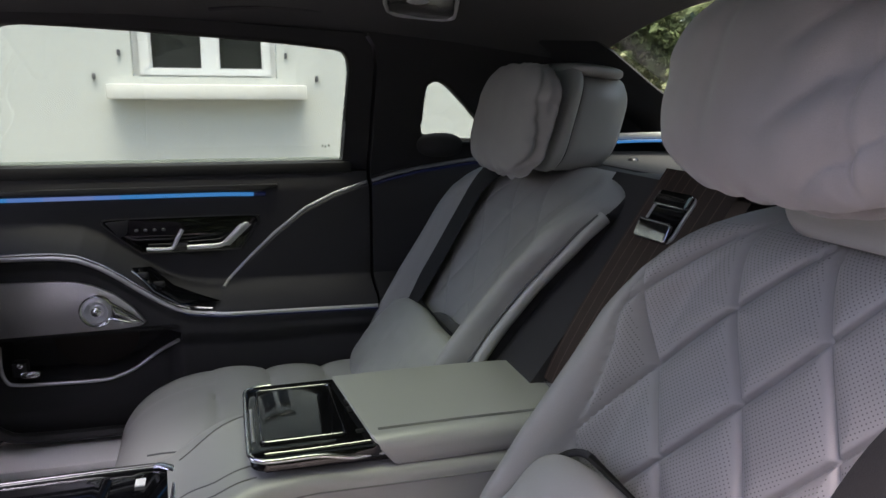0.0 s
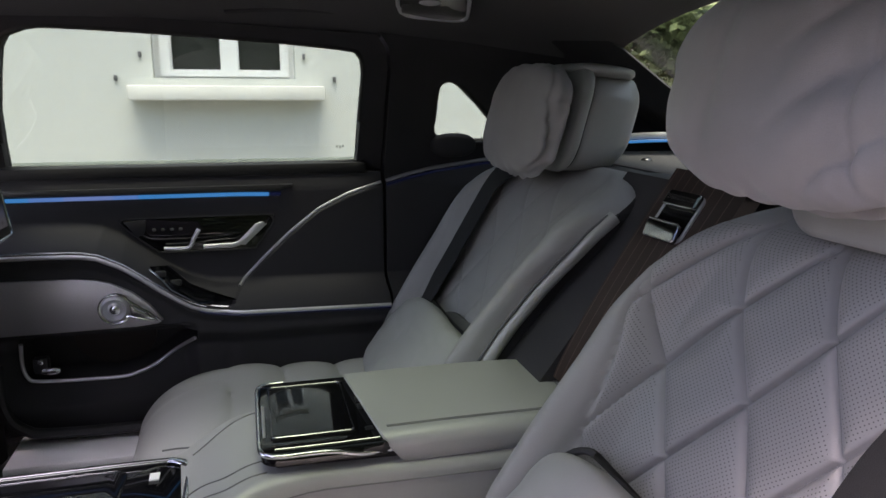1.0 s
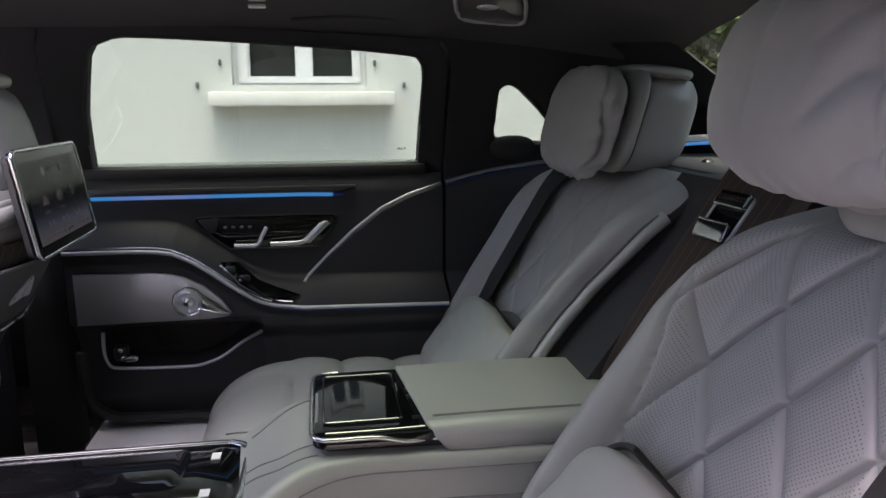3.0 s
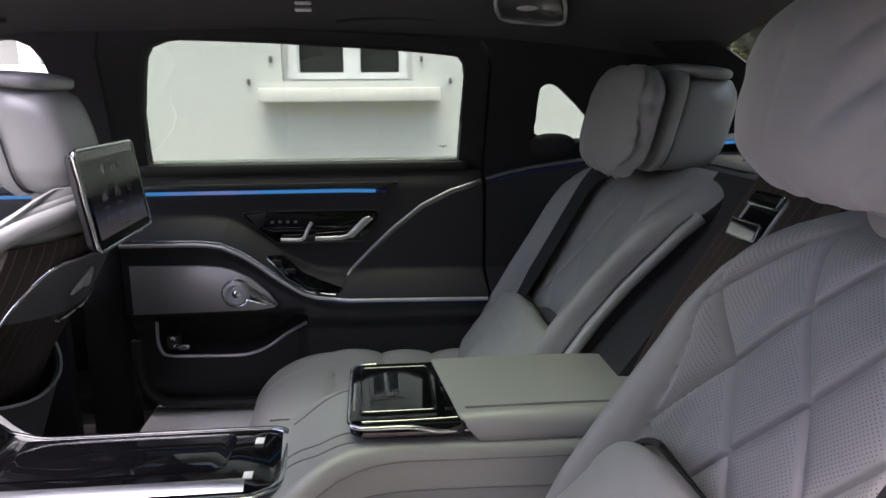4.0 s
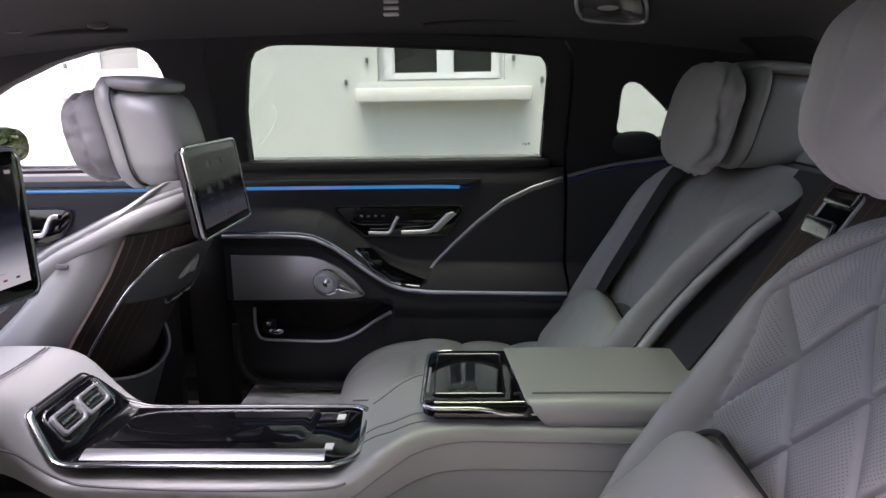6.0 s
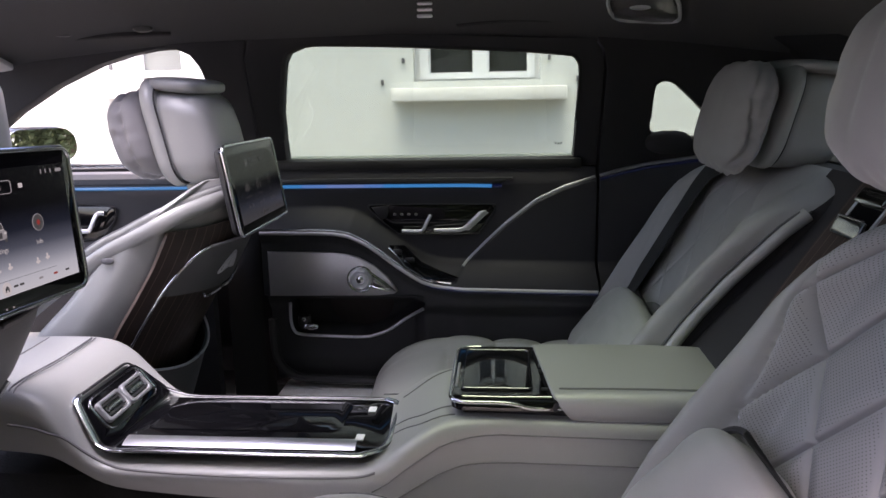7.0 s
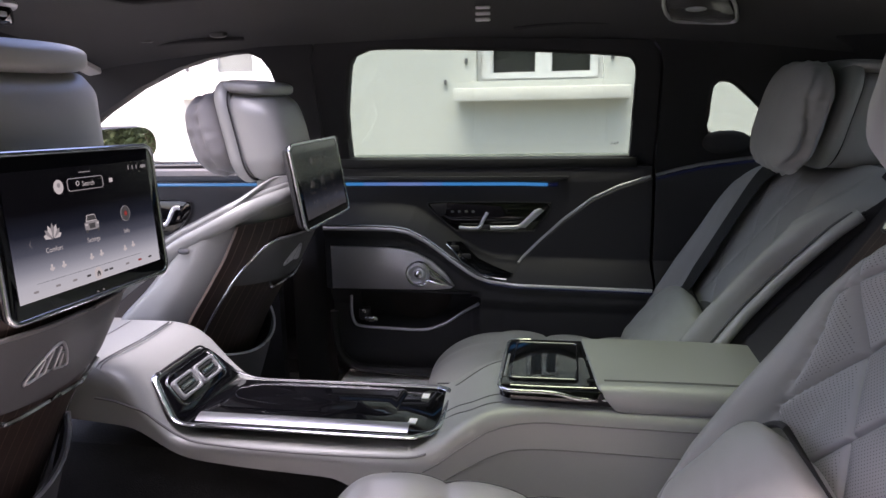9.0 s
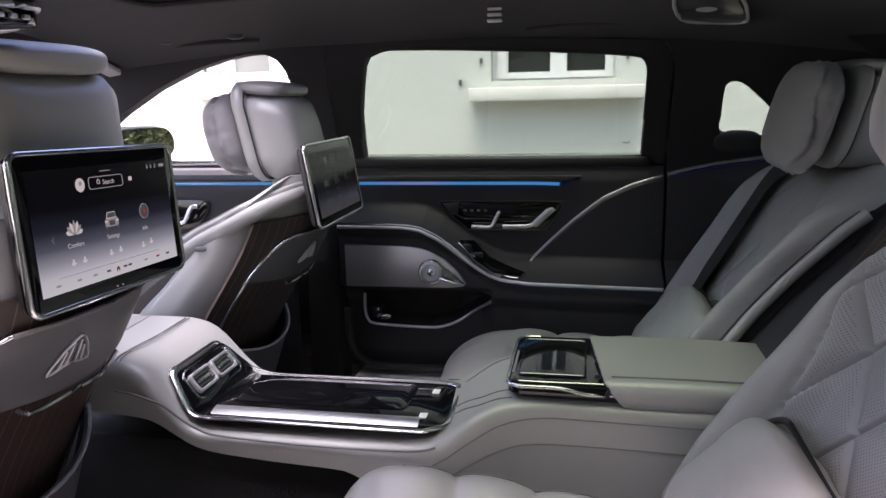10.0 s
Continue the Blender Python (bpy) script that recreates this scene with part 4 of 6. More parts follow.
    for j in range(len(rings) - 1):
        for k in range(nf):
            f = bm.faces.new((rings[j][k], rings[j][k + 1], rings[j + 1][k + 1], rings[j + 1][k]))
            for lp, (jj, kk) in zip(f.loops, ((j, k), (j, k + 1), (j + 1, k + 1), (j + 1, k))):
                lp[uv].uv = uvs[jj][kk]
    bm.faces.new(rings[-1])
    edge_line = [r[0].co.copy() for r in rings[-118:-8:8]]
    back = part("backrest", bm, PERFORATED, seat, "diamond-quilted perforated grey leather backrest", sharp=70)
    sh = loft(shell, caps=False, closed=False)
    sh.faces.new([sh.verts.new(p) for p in shell[-1]])
    part("back_shell", sh, LEATHER_DARK, back, "anthracite leather back shell", sharp=60)
    if not quilted:
        part("edge_roll", tube(edge_line, 0.0115, 10, 1, smooth=False), LEATHER, back, "", 80)
    for off in (0.0, 0.018):
        line = []
        for row in shell[8:-9:4]:
            p, q = row[-1], row[-2]
            out = Vector((0, -s * 0.0030, 0))
            line.append(p + (q - p) * 0.02 + out - Vector((off, 0, 0)) + Vector((0, s * 4 * off * off, 0)))
        part("piping", tube(line, 0.0036 if off == 0 else 0.0022, 6, 2), RUBBER if off == 0 else LEATHER_MID, back)
    # cushion: rolled front, raised inboard side, soft cross channels
    def cushion_top(x, w):
        z = 0.560 + (0.045 if w < 0 else 0.012) * smooth(0.10, 0.22, abs(w)) + (0.030 if quilted else 0.012) * smooth(0.32, 0.02, x)
        ch = abs(math.sin((x + 0.03 + 0.35 * w * w) / 0.115 * math.pi))
        return z + 0.016 * ch ** 0.5 * smooth(0.262, 0.20, abs(w))
    rows = []
    us = lin(-1, 1, 56)

    def edge_drop(u):
        e = max(0.0, (abs(u) - 0.78) / 0.22)
        return 0.075 * (1 - math.sqrt(max(0.0, 1 - e * e)))
    n_front = 20
    roll_x = -0.015 if quilted else 0.075
    for k in range(n_front):
        a = math.pi / 2 * k / n_front
        x0 = roll_x - (roll_x + 0.11) * math.cos(a)
        row = []
        for u in us:
            w = u * 0.262
            top = cushion_top(roll_x, w) - edge_drop(u)
            zz = top - (0.11 if quilted else 0.145) * (1 - math.sin(a))
            row.append((x0 + 0.05 * max(0.0, abs(u) - 0.75) ** 2 * 16 * 0.3, cy + s * w, zz))
        rows.append(row)
    rows.insert(0, [(p[0] + 0.01, p[1], 0.39) for p in rows[0]])
    for x in lin(roll_x, 0.52, 70):
        rows.append([(x, cy + s * u * 0.262, cushion_top(x, u * 0.262) - edge_drop(u)) for u in us])
    rows.append([(0.53, cy + s * u * 0.262, 0.40) for u in us])
    bm = bmesh.new()
    loft(rows, caps=False, bm=bm, closed=False)
    for sg in (-1, 1):
        loft([[r[0 if sg < 0 else -1] for r in rows], [(max(-0.09, min(0.52, r[0][0])), cy + s * sg * 0.262, 0.37) for r in rows]], caps=False, closed=False, bm=bm)
    bmesh.ops.remove_doubles(bm, verts=bm.verts, dist=0.0005)
    cush = part("seat_cushion", bm, LEATHER, seat, "channelled grey leather seat cushion", sharp=60)
    part("side_seam", tube([(x, cy - s * 0.218, cushion_top(max(x, -0.015), -0.218) - edge_drop(0.832) + 0.0005) for x in lin(-0.01, 0.45, 24)], 0.0015, 6, 1), LEATHER_MID, cush)
    part("seat_base", block((-0.03, cy - 0.25, 0.345), (0.6, cy + 0.25, 0.41), 0.02), LEATHER_DARK, seat)
    # headrest: padded front shell, recessed back body under an overhanging cap, posts
    def hr_ring(x, w, h, up=0.0, r=0.05):
        return [(x + 0.26 * v, cy + u, 1.112 + up + v) for u, v in rounded(w, h, min(r, h / 2.2), 10)]
    hr = part("headrest", loft([hr_ring(0.682, 0.18, 0.11), hr_ring(0.684, 0.225, 0.150), hr_ring(0.689, 0.252, 0.174), hr_ring(0.695, 0.264, 0.184), hr_ring(0.703, 0.266, 0.186), hr_ring(0.709, 0.262, 0.183), hr_ring(0.712, 0.252, 0.174), hr_ring(0.713, 0.235, 0.158)]), LEATHER, seat, "grey leather headrest with a padded rim", 60)
    part("headrest_back", loft([hr_ring(0.706, 0.225, 0.155, -0.006), hr_ring(0.712, 0.244, 0.168, -0.006), hr_ring(0.722, 0.250, 0.172, -0.006), hr_ring(0.780, 0.247, 0.169, -0.008), hr_ring(0.802, 0.238, 0.160, -0.009), hr_ring(0.815, 0.216, 0.142, -0.010), hr_ring(0.821, 0.18, 0.11, -0.012)]), LEATHER, hr, "", 60)
    part("rim_seam", tube([(0.7115 + 0.26 * v, cy + u, 1.110 + v) for u, v in rounded(0.250, 0.172, 0.046, 10)], 0.0020, 6, 1, closed=True, smooth=False), LEATHER_DARK, hr)
    part("headrest_cap", pillow((0.768, cy, 1.196), (0.062, 0.125, 0.014), Euler((0, radians(6), 0)).to_matrix(), power=3.0, n=56, m=20), LEATHER, hr, "", 80)
    for d in (-0.07, 0.07):
        part("headrest_post", tube([(0.742, cy + d, 0.98), (0.735, cy + d, 1.06)], 0.006, 8, 1), CHROME, seat, "chrome headrest post")
    return seat


near_seat = rear_seat(-0.382, -1, "car_seat", "grey diamond-quilted leather rear seat beside the open doorway", True)
far_seat = rear_seat(0.422, 1, "car_seat", "grey leather rear seat beside the closed door", False)

for cy, s, px, pz, ph in ((-0.382, -1, 0.610, 1.160, 0.078), (0.422, 1, 0.643, 1.110, 0.034)):
    p = thing("neck_pillow", (0.62, cy, 1.01), "soft grey microfibre pillow hung on the headrest", "pillow", "neck pillows")
    tilt = Euler((0, radians(14), 0)).to_matrix()
    cy0, cy = cy, cy + (0.030 if s < 0 else 0.0)
    def near_folds(q):
        """Puckers drawn to the side seam, and one soft upright crease."""
        side = smooth(-0.020, -0.095, q.y) * smooth(-0.165, -0.112, q.y)
        puff = abs(math.sin(q.z * 52 + q.y * 34 + 0.6)) ** 0.7
        gather = math.exp(-((q.y + 0.112 + 0.05 * q.z) / 0.007) ** 2)
        crease = math.exp(-((q.y - 0.049) / 0.014) ** 2) * smooth(-0.09, -0.02, q.z)
        return q + Vector((-0.012 * puff * side + 0.011 * gather + 0.007 * crease if q.x < 0 else 0.0, 0, 0))
    def far_folds(q):
        """Puckers gathered along the seam of the end face."""
        end = smooth(-0.085, -0.140, q.y)
        gather = math.exp(-((q.x + 0.010 + 0.006 * math.sin(q.z * 41)) / 0.006) ** 2)
        puff = abs(math.sin(q.z * 60 + 1.4 * math.sin(q.z * 33))) * math.exp(-((q.x + 0.010) / 0.028) ** 2)
        return q + Vector((0, end * (0.011 * gather - 0.007 * puff), 0))
    if s < 0:
        part("cover", pillow((px, cy, pz), (ph, 0.168, 0.102), tilt, power=2.7, n=190, m=130, wrinkle=0.022, seed=3.0 + cy, taper=near_folds), SUEDE, p, "", 80)
    else:
        part("cover", pillow((px, cy, pz), (ph, 0.156, 0.102), tilt, power=3.1, n=170, m=120, wrinkle=0.030, seed=3.0 + cy, seam=0.045, seam_at=0.30, taper=far_folds), SUEDE, p, "", 80)
    cy = cy0
    q = thing("lumbar_cushion", (0.45, cy, 0.66), "plump grey leather cushion leaning on the rear seat", "cushion", "lumbar cushions")
    tilt2 = Euler((0, radians(-52), 0)).to_matrix()
    drop = 0.0 if s < 0 else 0.040
    part("cover", pillow((0.428 + 0.3 * drop, cy, 0.680 - drop), (0.104, 0.218, 0.046), tilt2, power=4.6, n=90, m=48, wrinkle=0.035 if s < 0 else 0.06, seed=9.0 + cy), LEATHER, q, "", 80)
    if s > 0:
        # dark body put in for the shadow between cushion and backrest
        part("shadow_form", pillow(Vector((0.428 + 0.3 * drop, cy - 0.045, 0.680 - drop)) + tilt2 @ Vector((0.022, 0, -0.030)), (0.104, 0.165, 0.030), tilt2, power=3.6, n=70, m=40, wrinkle=0.07, seed=21.0), GAP_SHADE, q, "dark form standing in for the shadow behind the cushion", 80)
    ring = []
    for u, v in rounded(0.206, 0.434, 0.05, 8):
        ring.append(Vector((0.431 + 0.3 * drop, cy, 0.683 - drop)) + tilt2 @ Vector((u, v, 0.002)))
    part("piping", tube(ring, 0.0046, 8, 1, closed=True), LEATHER_DARK, q)
    b = thing("seat_belt", (0.6, cy + s * 0.1, 0.7), "black seat belt lying over the rear seat", "seat belt", "seat belts")
    way = curve([(0.705, -0.185, 1.030), (0.660, -0.155, 0.970), (0.618, -0.118, 0.900), (0.590, -0.102, 0.840), (0.545, -0.095, 0.750), (0.512, -0.095, 0.690)] if s < 0 else [(0.690, 0.105, 1.010), (0.650, 0.127, 0.970), (0.609, 0.139, 0.896), (0.565, 0.155, 0.809), (0.533, 0.170, 0.745), (0.505, 0.183, 0.690)], 5)
    strap = []
    for i, q in enumerate(way):
        go = (way[min(i + 1, len(way) - 1)] - way[max(i - 1, 0)]).normalized()
        up = Vector((-0.88, 0, 0.47))
        # far strap drawn over-wide: its black also covers the shadow beneath the belt
        side = go.cross(up).normalized() * (0.024 if s < 0 else 0.040)
        mid = Vector((q.x, cy + q.y, q.z)) + up * 0.020
        strap.append([mid - side, mid + side, mid + side + up * 0.0015, mid - side + up * 0.0015])
    part("webbing", loft(strap), BELT, b)
    part("buckle", block((0.475, cy + way[-1].y - 0.020, 0.665), (0.500, cy + way[-1].y + 0.017, 0.715), 0.005), PLASTIC, b, "black belt tongue")

# centre panel between the rear seats
cen = thing("seat_divider", (0.62, MID, 0.74), "dark pinstriped wood panel between the rear seats", "panel")
def centre_surface(u, v):
    return Vector((0.545 + 0.178 * v ** 1.15 + 0.01 * (abs(u) / 0.14) ** 2, MID + u, 0.76 + 0.295 * v))
part("wood", sheet(centre_surface, lin(-0.15, 0.006, 20), lin(0, 1, 20), (0.02, 0, -0.01)), WOOD, cen)
part("top", sheet(lambda u, v: Vector((0.72 + 0.2 * v, MID + u, 1.05 - 0.03 * v)), lin(-0.15, 0.006, 6), lin(0, 1, 6), (0, 0, -0.02)), LEATHER_DARK, cen)
part("side", loft([[(0.50, MID + y, 0.72), (0.60, MID + y, 0.72), (0.80, MID + y, 1.03), (0.73, MID + y, 1.035)] for y in (0.006, 0.155)]), LEATHER_DARK, cen)
def cup_place(u, v, w):
    return centre_surface(-0.058 + u, 0.800 + v / 0.345) + Vector((-0.86, 0, 0.5)) * w
cup = part("cup_holder", slab(rounded(0.076, 0.070, 0.012, 6), lambda u, v, w: cup_place(u, v, w), 0.003, 0.001, holes=[rounded(0.066, 0.060, 0.008, 6)]), CHROME_DULL, cen, "chrome-framed folding cup holder")
part("well", slab(rounded(0.067, 0.061, 0.008, 6), lambda u, v, w: cup_place(u, v, w + 0.0004), 0.001), PIANO, cup)
part("flap", slab(rounded(0.070, 0.022, 0.006, 6), lambda u, v, w: cup_place(u, v + 0.024, w + 0.004), 0.005, 0.002), SMOKED, cup)
part("flap", slab(rounded(0.070, 0.026, 0.006, 6), lambda u, v, w: cup_place(u, v - 0.024, w + 0.003 + 0.22 * (v + 0.013)), 0.005, 0.002), SMOKED, cup)
part("flap_edge", tube([cup_place(u, -0.0115, 0.0135) for u in lin(-0.031, 0.031, 6)], 0.0016, 6, 1), CHROME, cup)

# ---- centre console ----
console = thing("centre_console", (0.0, MID, 0.35), "grey leather centre console with a gloss black tray", "console")
CM, CF = 0.012, -0.012


def console_mid(x):
    return CM + (CF - CM) * smooth(0.14, 0.0, x)


# leather body, in cross sections from front to rear: x, top z, half width at the top, bottom z
secs = [(-0.66, 0.770, 0.120, 0.675), (-0.55, 0.772, 0.128, 0.685), (-0.48, 0.770, 0.132, 0.682), (-0.445, 0.762, 0.133, 0.680), (-0.418, 0.742, 0.134, 0.677), (-0.39, 0.704, 0.135, 0.662), (-0.362, 0.668, 0.136, 0.645), (-0.335, 0.661, 0.136, 0.634), (-0.30, 0.661, 0.136, 0.629), (-0.222, 0.661, 0.136, 0.623), (-0.10, 0.661, 0.136, 0.617), (0.02, 0.664, 0.136, 0.55), (0.05, 0.680, 0.137, 0.45), (0.08, 0.700, 0.133, 0.40), (0.115, 0.716, 0.122, 0.36), (0.15, 0.720, 0.110, 0.35), (0.20, 0.719, 0.102, 0.35), (0.30, 0.716, 0.100, 0.35), (0.60, 0.712, 0.100, 0.35)]
fx = [table([(q[0], q[i]) for q in secs]) for i in (1, 2, 3)]
rings = []
for x in lin(-0.66, 0.60, 84):
    zt, hw, zb = (np.mean([f(x + d) for d in (-0.012, -0.006, 0, 0.006, 0.012)]) for f in fx)
    out = []
    r = min(0.026 - 0.010 * smooth(0.12, 0.20, x), 0.5 * (zt - zb))
    for sg, a0, a1 in ((1, 0, 90), (-1, 90, 180)):
        for k in range(9):
            a = radians(a0 + (a1 - a0) * k / 8)
            out.append((x, console_mid(x) + sg * (hw - r) + r * math.cos(a), zt - r + r * math.sin(a)))
    for z in (zb + 0.25 * (zt - r - zb), zb + 0.003):
        out.append((x, console_mid(x) - hw, z))
    out.append((x, console_mid(x) - hw + 0.006, zb))
    out.append((x, console_mid(x) + hw - 0.006, zb))
    for z in (zb + 0.003, zb + 0.25 * (zt - r - zb)):
        out.append((x, console_mid(x) + hw, z))
    rings.append(out)
part("body", loft(rings), LEATHER, console, "grey leather console body", sharp=50)
part("foot", block((-1.25, CM - 0.09, 0.345), (0.1, CM + 0.09, 0.615), 0.02), CARPET, console)
# the fold that runs under the tray's rim, and the joint at its front end
part("fold", tube([(x, CF - z0, z) for x, z0, z in ((-0.475, 0.137, 0.727), (-0.445, 0.138, 0.724), (-0.42, 0.137, 0.716), (-0.395, 0.137, 0.708), (-0.369, 0.137, 0.689), (-0.340, 0.1365, 0.672), (-0.300, 0.1355, 0.662), (-0.156, 0.135, 0.656), (-0.004, 0.1365, 0.659), (0.036, 0.1375, 0.668))], 0.0020, 6, 5), SEAM, console)
# stitched seams
for sg in (-1, 1):
    part("stitch", tube([(x, console_mid(x) + sg * (fx[1](x) + 0.001), fx[0](x) - 0.032 + 0.011 * smooth(0.08, 0.2, x)) for x in lin(0.03, 0.56, 24)], 0.0011, 6, 1), SEAM, console)
part("stitch", tube([(x, console_mid(x) - fx[1](x) - 0.001, z) for x, z in ((0.02, 0.605), (0.06, 0.622), (0.085, 0.634), (0.13, 0.650), (0.18, 0.656), (0.30, 0.654), (0.56, 0.648))], 0.0011, 6, 4), SEAM, console)
for yy in (-0.085, -0.055, 0.09):
    part("stitch", tube([(x, console_mid(x) + yy + 0.03 * smooth(0.1, 0.05, x) * (1 if yy < 0 else -0.3), np.mean([fx[0](x + d) for d in (-0.012, 0, 0.012)]) + 0.0008) for x in lin(0.045, 0.14, 12)], 0.001, 6, 1), SEAM, console)
# gloss tray
TZ = 0.667
tray_out = [(-0.36, 0.096), (-0.345, 0.097), (-0.02, 0.098), (0.02, 0.096), (0.038, 0.080), (0.042, 0.06), (0.042, -0.06), (0.038, -0.085), (0.015, -0.106), (-0.02, -0.110), (-0.345, -0.107), (-0.36, -0.105)]
tray = part("tray", slab([(x, CF + y) for x, y in tray_out], lambda u, v, w: Vector((u, v, TZ + w - 0.045 * (v - CF))), 0.006, 0.002), PIANO, console, "gloss black tray lid")
rail = curve([(-0.411, CF - 0.066, 0.738), (-0.409, CF - 0.080, 0.735), (-0.398, CF - 0.090, 0.722), (-0.380, CF - 0.102, 0.700), (-0.362, CF - 0.110, 0.681), (-0.335, CF - 0.111, TZ + 0.007), (-0.29, CF - 0.111, TZ + 0.005), (-0.02, CF - 0.113, TZ + 0.005), (0.018, CF - 0.107, TZ + 0.005), (0.040, CF - 0.085, TZ + 0.005), (0.045, CF - 0.05, TZ + 0.005)], 6)
full = [Vector((p.x, p.y, p.z + 0.003 - 0.045 * (p.y - CF) * smooth(-0.36, -0.30, p.x))) for p in rail + [Vector((p.x, CF - 0.89 * (p.y - CF), p.z)) for p in reversed(rail)]]
near_rim = full[:len(rail)] + full[len(rail):len(rail) + 14]
far_rim = full[len(rail) + 13:] + full[:1]
part("tray_rim", tube(near_rim, 0.0062, 12, 1, smooth=False, up=(0, 0, 1), flat=0.45), CHROME, tray, "polished chrome rim", sharp=60)
part("tray_edge", tube(far_rim, 0.0035, 10, 1, smooth=False, up=(0, 0, 1), flat=0.5), GUNMETAL, tray, "dark metal far edge", sharp=60)
part("roller_strip", sheet(lambda u, v: Vector((u, CF - 0.103 + v, TZ + 0.0160 - 0.0115 * (1 - v / 0.032) ** 2)), lin(-0.340, 0.000, 20), lin(0, 0.032, 16)), ROLLER, tray, "polished metal roller strip")
part("folding_table", slab(rounded(0.30, 0.120, 0.02, 6, -0.185, CF + 0.025), lambda u, v, w: Vector((u, v, TZ + 0.0062 + w - 0.045 * (v - CF))), 0.0014, 0.0006), PIANO, tray)
for y in (-0.066, 0.040):
    part("sticker", block((-0.006, y - 0.009, TZ + 0.0062 - 0.045 * y), (0.006, y + 0.009, TZ + 0.0080 - 0.045 * y), 0), WHITE_MARK, tray, "small white sticker")
# air vents
def vent_place(u, v, w):
    a = Vector((-0.362, 0, 0.673))
    e = Vector((-0.046, 0, 0.060)).normalized()
    nrm = Vector((0.060, 0, 0.046)).normalized()
    return a + e * (v + 0.038) + nrm * w + Vector((0, CF + u, 0))
trap = [(-0.106, -0.038), (0.106, -0.038), (0.100, -0.02), (0.086, 0.022), (0.078, 0.034), (0.066, 0.038), (-0.066, 0.038), (-0.078, 0.034), (-0.086, 0.022), (-0.100, -0.02)]
vent = part("vent_panel", slab(trap, vent_place, 0.006, 0.002), PIANO, console, "gloss black air vent panel")
for u in (-0.034, 0.034):
    v1 = part("vent", slab(rounded(0.064, 0.036, 0.008, 6, u, 0.004), lambda a, b, w: vent_place(a, b, 0.005 + w), 0.008, 0.0025, holes=[rounded(0.052, 0.024, 0.006, 6, u, 0.004)]), CHROME_DULL, vent, "chrome-framed air vent")
    part("vent_core", slab(rounded(0.056, 0.028, 0.006, 6, u, 0.004), lambda a, b, w: vent_place(a, b, 0.0055 + w), 0.001), PIANO, v1)
    for k in (-0.008, 0.008):
        part("slat", slab([(u - 0.025, 0.003 + k), (u + 0.025, 0.003 + k), (u + 0.025, 0.006 + k), (u - 0.025, 0.006 + k)], lambda a, b, w: vent_place(a, b, 0.007 + w), 0.004), PLASTIC, v1)
    part("tab", slab(rounded(0.040, 0.0065, 0.0025, 4, u, 0.004), lambda a, b, w: vent_place(a, b, 0.0085 + w), 0.004, 0.001), CHROME, v1)
part("vent_end", slab(rounded(0.012, 0.042, 0.004, 6, 0.073, 0.004), lambda a, b, w: vent_place(a, b, 0.0055 + w), 0.005, 0.002), CHROME, vent)
part("vent_frame", tube([vent_place(a, b, 0.007) for a, b in rounded(0.150, 0.056, 0.016, 6, 0.002, 0.004)], 0.0018, 6, 1, closed=True), CHROME, vent)
for x0, r0 in ((-0.485, 0.0015), (-0.478, 0.0010), (-0.56, 0.0012)):
    part("stitch", tube([(x0 + 0.012, CF - 0.128, 0.735), (x0 + 0.004, CF - 0.118, 0.764), (x0, CF - 0.09, 0.7715), (x0 + 0.006, CF, 0.7725), (x0, CF + 0.10, 0.7715)], r0, 6, 6), SEAM, console)
# control block with the tablet
AM = 0.028
ctrl = thing("tablet_dock", (0.21, AM, 0.71), "gloss black armrest dock with a tablet and chrome edges", "tablet dock")
part("housing", slab(rounded(0.165, 0.222, 0.022, 8, 0.216, AM), lambda u, v, w: Vector((u, v, 0.730 + w)), 0.016, 0.005), PIANO, ctrl)
edge_path = [(0.292, AM - 0.106, 0.733), (0.262, AM - 0.109, 0.733), (0.245, AM - 0.1115, 0.735), (0.222, AM - 0.1125, 0.741), (0.20, AM - 0.1125, 0.743), (0.16, AM - 0.1125, 0.743), (0.143, AM - 0.108, 0.743), (0.134, AM - 0.095, 0.743), (0.1325, AM - 0.06, 0.743), (0.1325, AM + 0.06, 0.743), (0.134, AM + 0.095, 0.743), (0.145, AM + 0.109, 0.743), (0.17, AM + 0.1125, 0.743)]
part("edge", tube(edge_path, 0.0032, 8, 4, up=(0, 0, 1)), CHROME, ctrl, "polished chrome edge line", sharp=60)
part("inlay", tube([(0.150, AM - 0.101, 0.7468), (0.20, AM - 0.102, 0.7468), (0.275, AM - 0.100, 0.7468)], 0.0012, 6, 3), CHROME, ctrl, "", 60)
tab = part("tablet", slab(rounded(0.104, 0.164, 0.006, 5, 0.198, AM + 0.004), lambda u, v, w: Vector((u, v, 0.7445 + w)), 0.004, 0.001), PIANO, ctrl, "dark glass tablet")
part("tablet_rim", tube([(x, y, 0.7488) for x, y in rounded(0.099, 0.158, 0.005, 5, 0.198, AM + 0.004)], 0.0011, 6, 1, closed=True, smooth=False), CHROME, tab)
for y0, y1 in ((-0.012, 0.004), (0.012, 0.028), (-0.075, -0.066)):
    part("button", block((0.262, AM + y0, 0.745), (0.272, AM + y1, 0.7475), 0.001), GUNMETAL, ctrl)
part("slot", tube([(0.139, AM - 0.065, 0.7462), (0.139, AM + 0.03, 0.7462)], 0.002, 6, 1, flat=0.5, up=(0, 0, 1)), CHROME_DULL, ctrl)
arm = thing("armrest", (0.42, AM, 0.70), "pale grey leather armrest lid with a stitched seam", "armrest")
rings = []
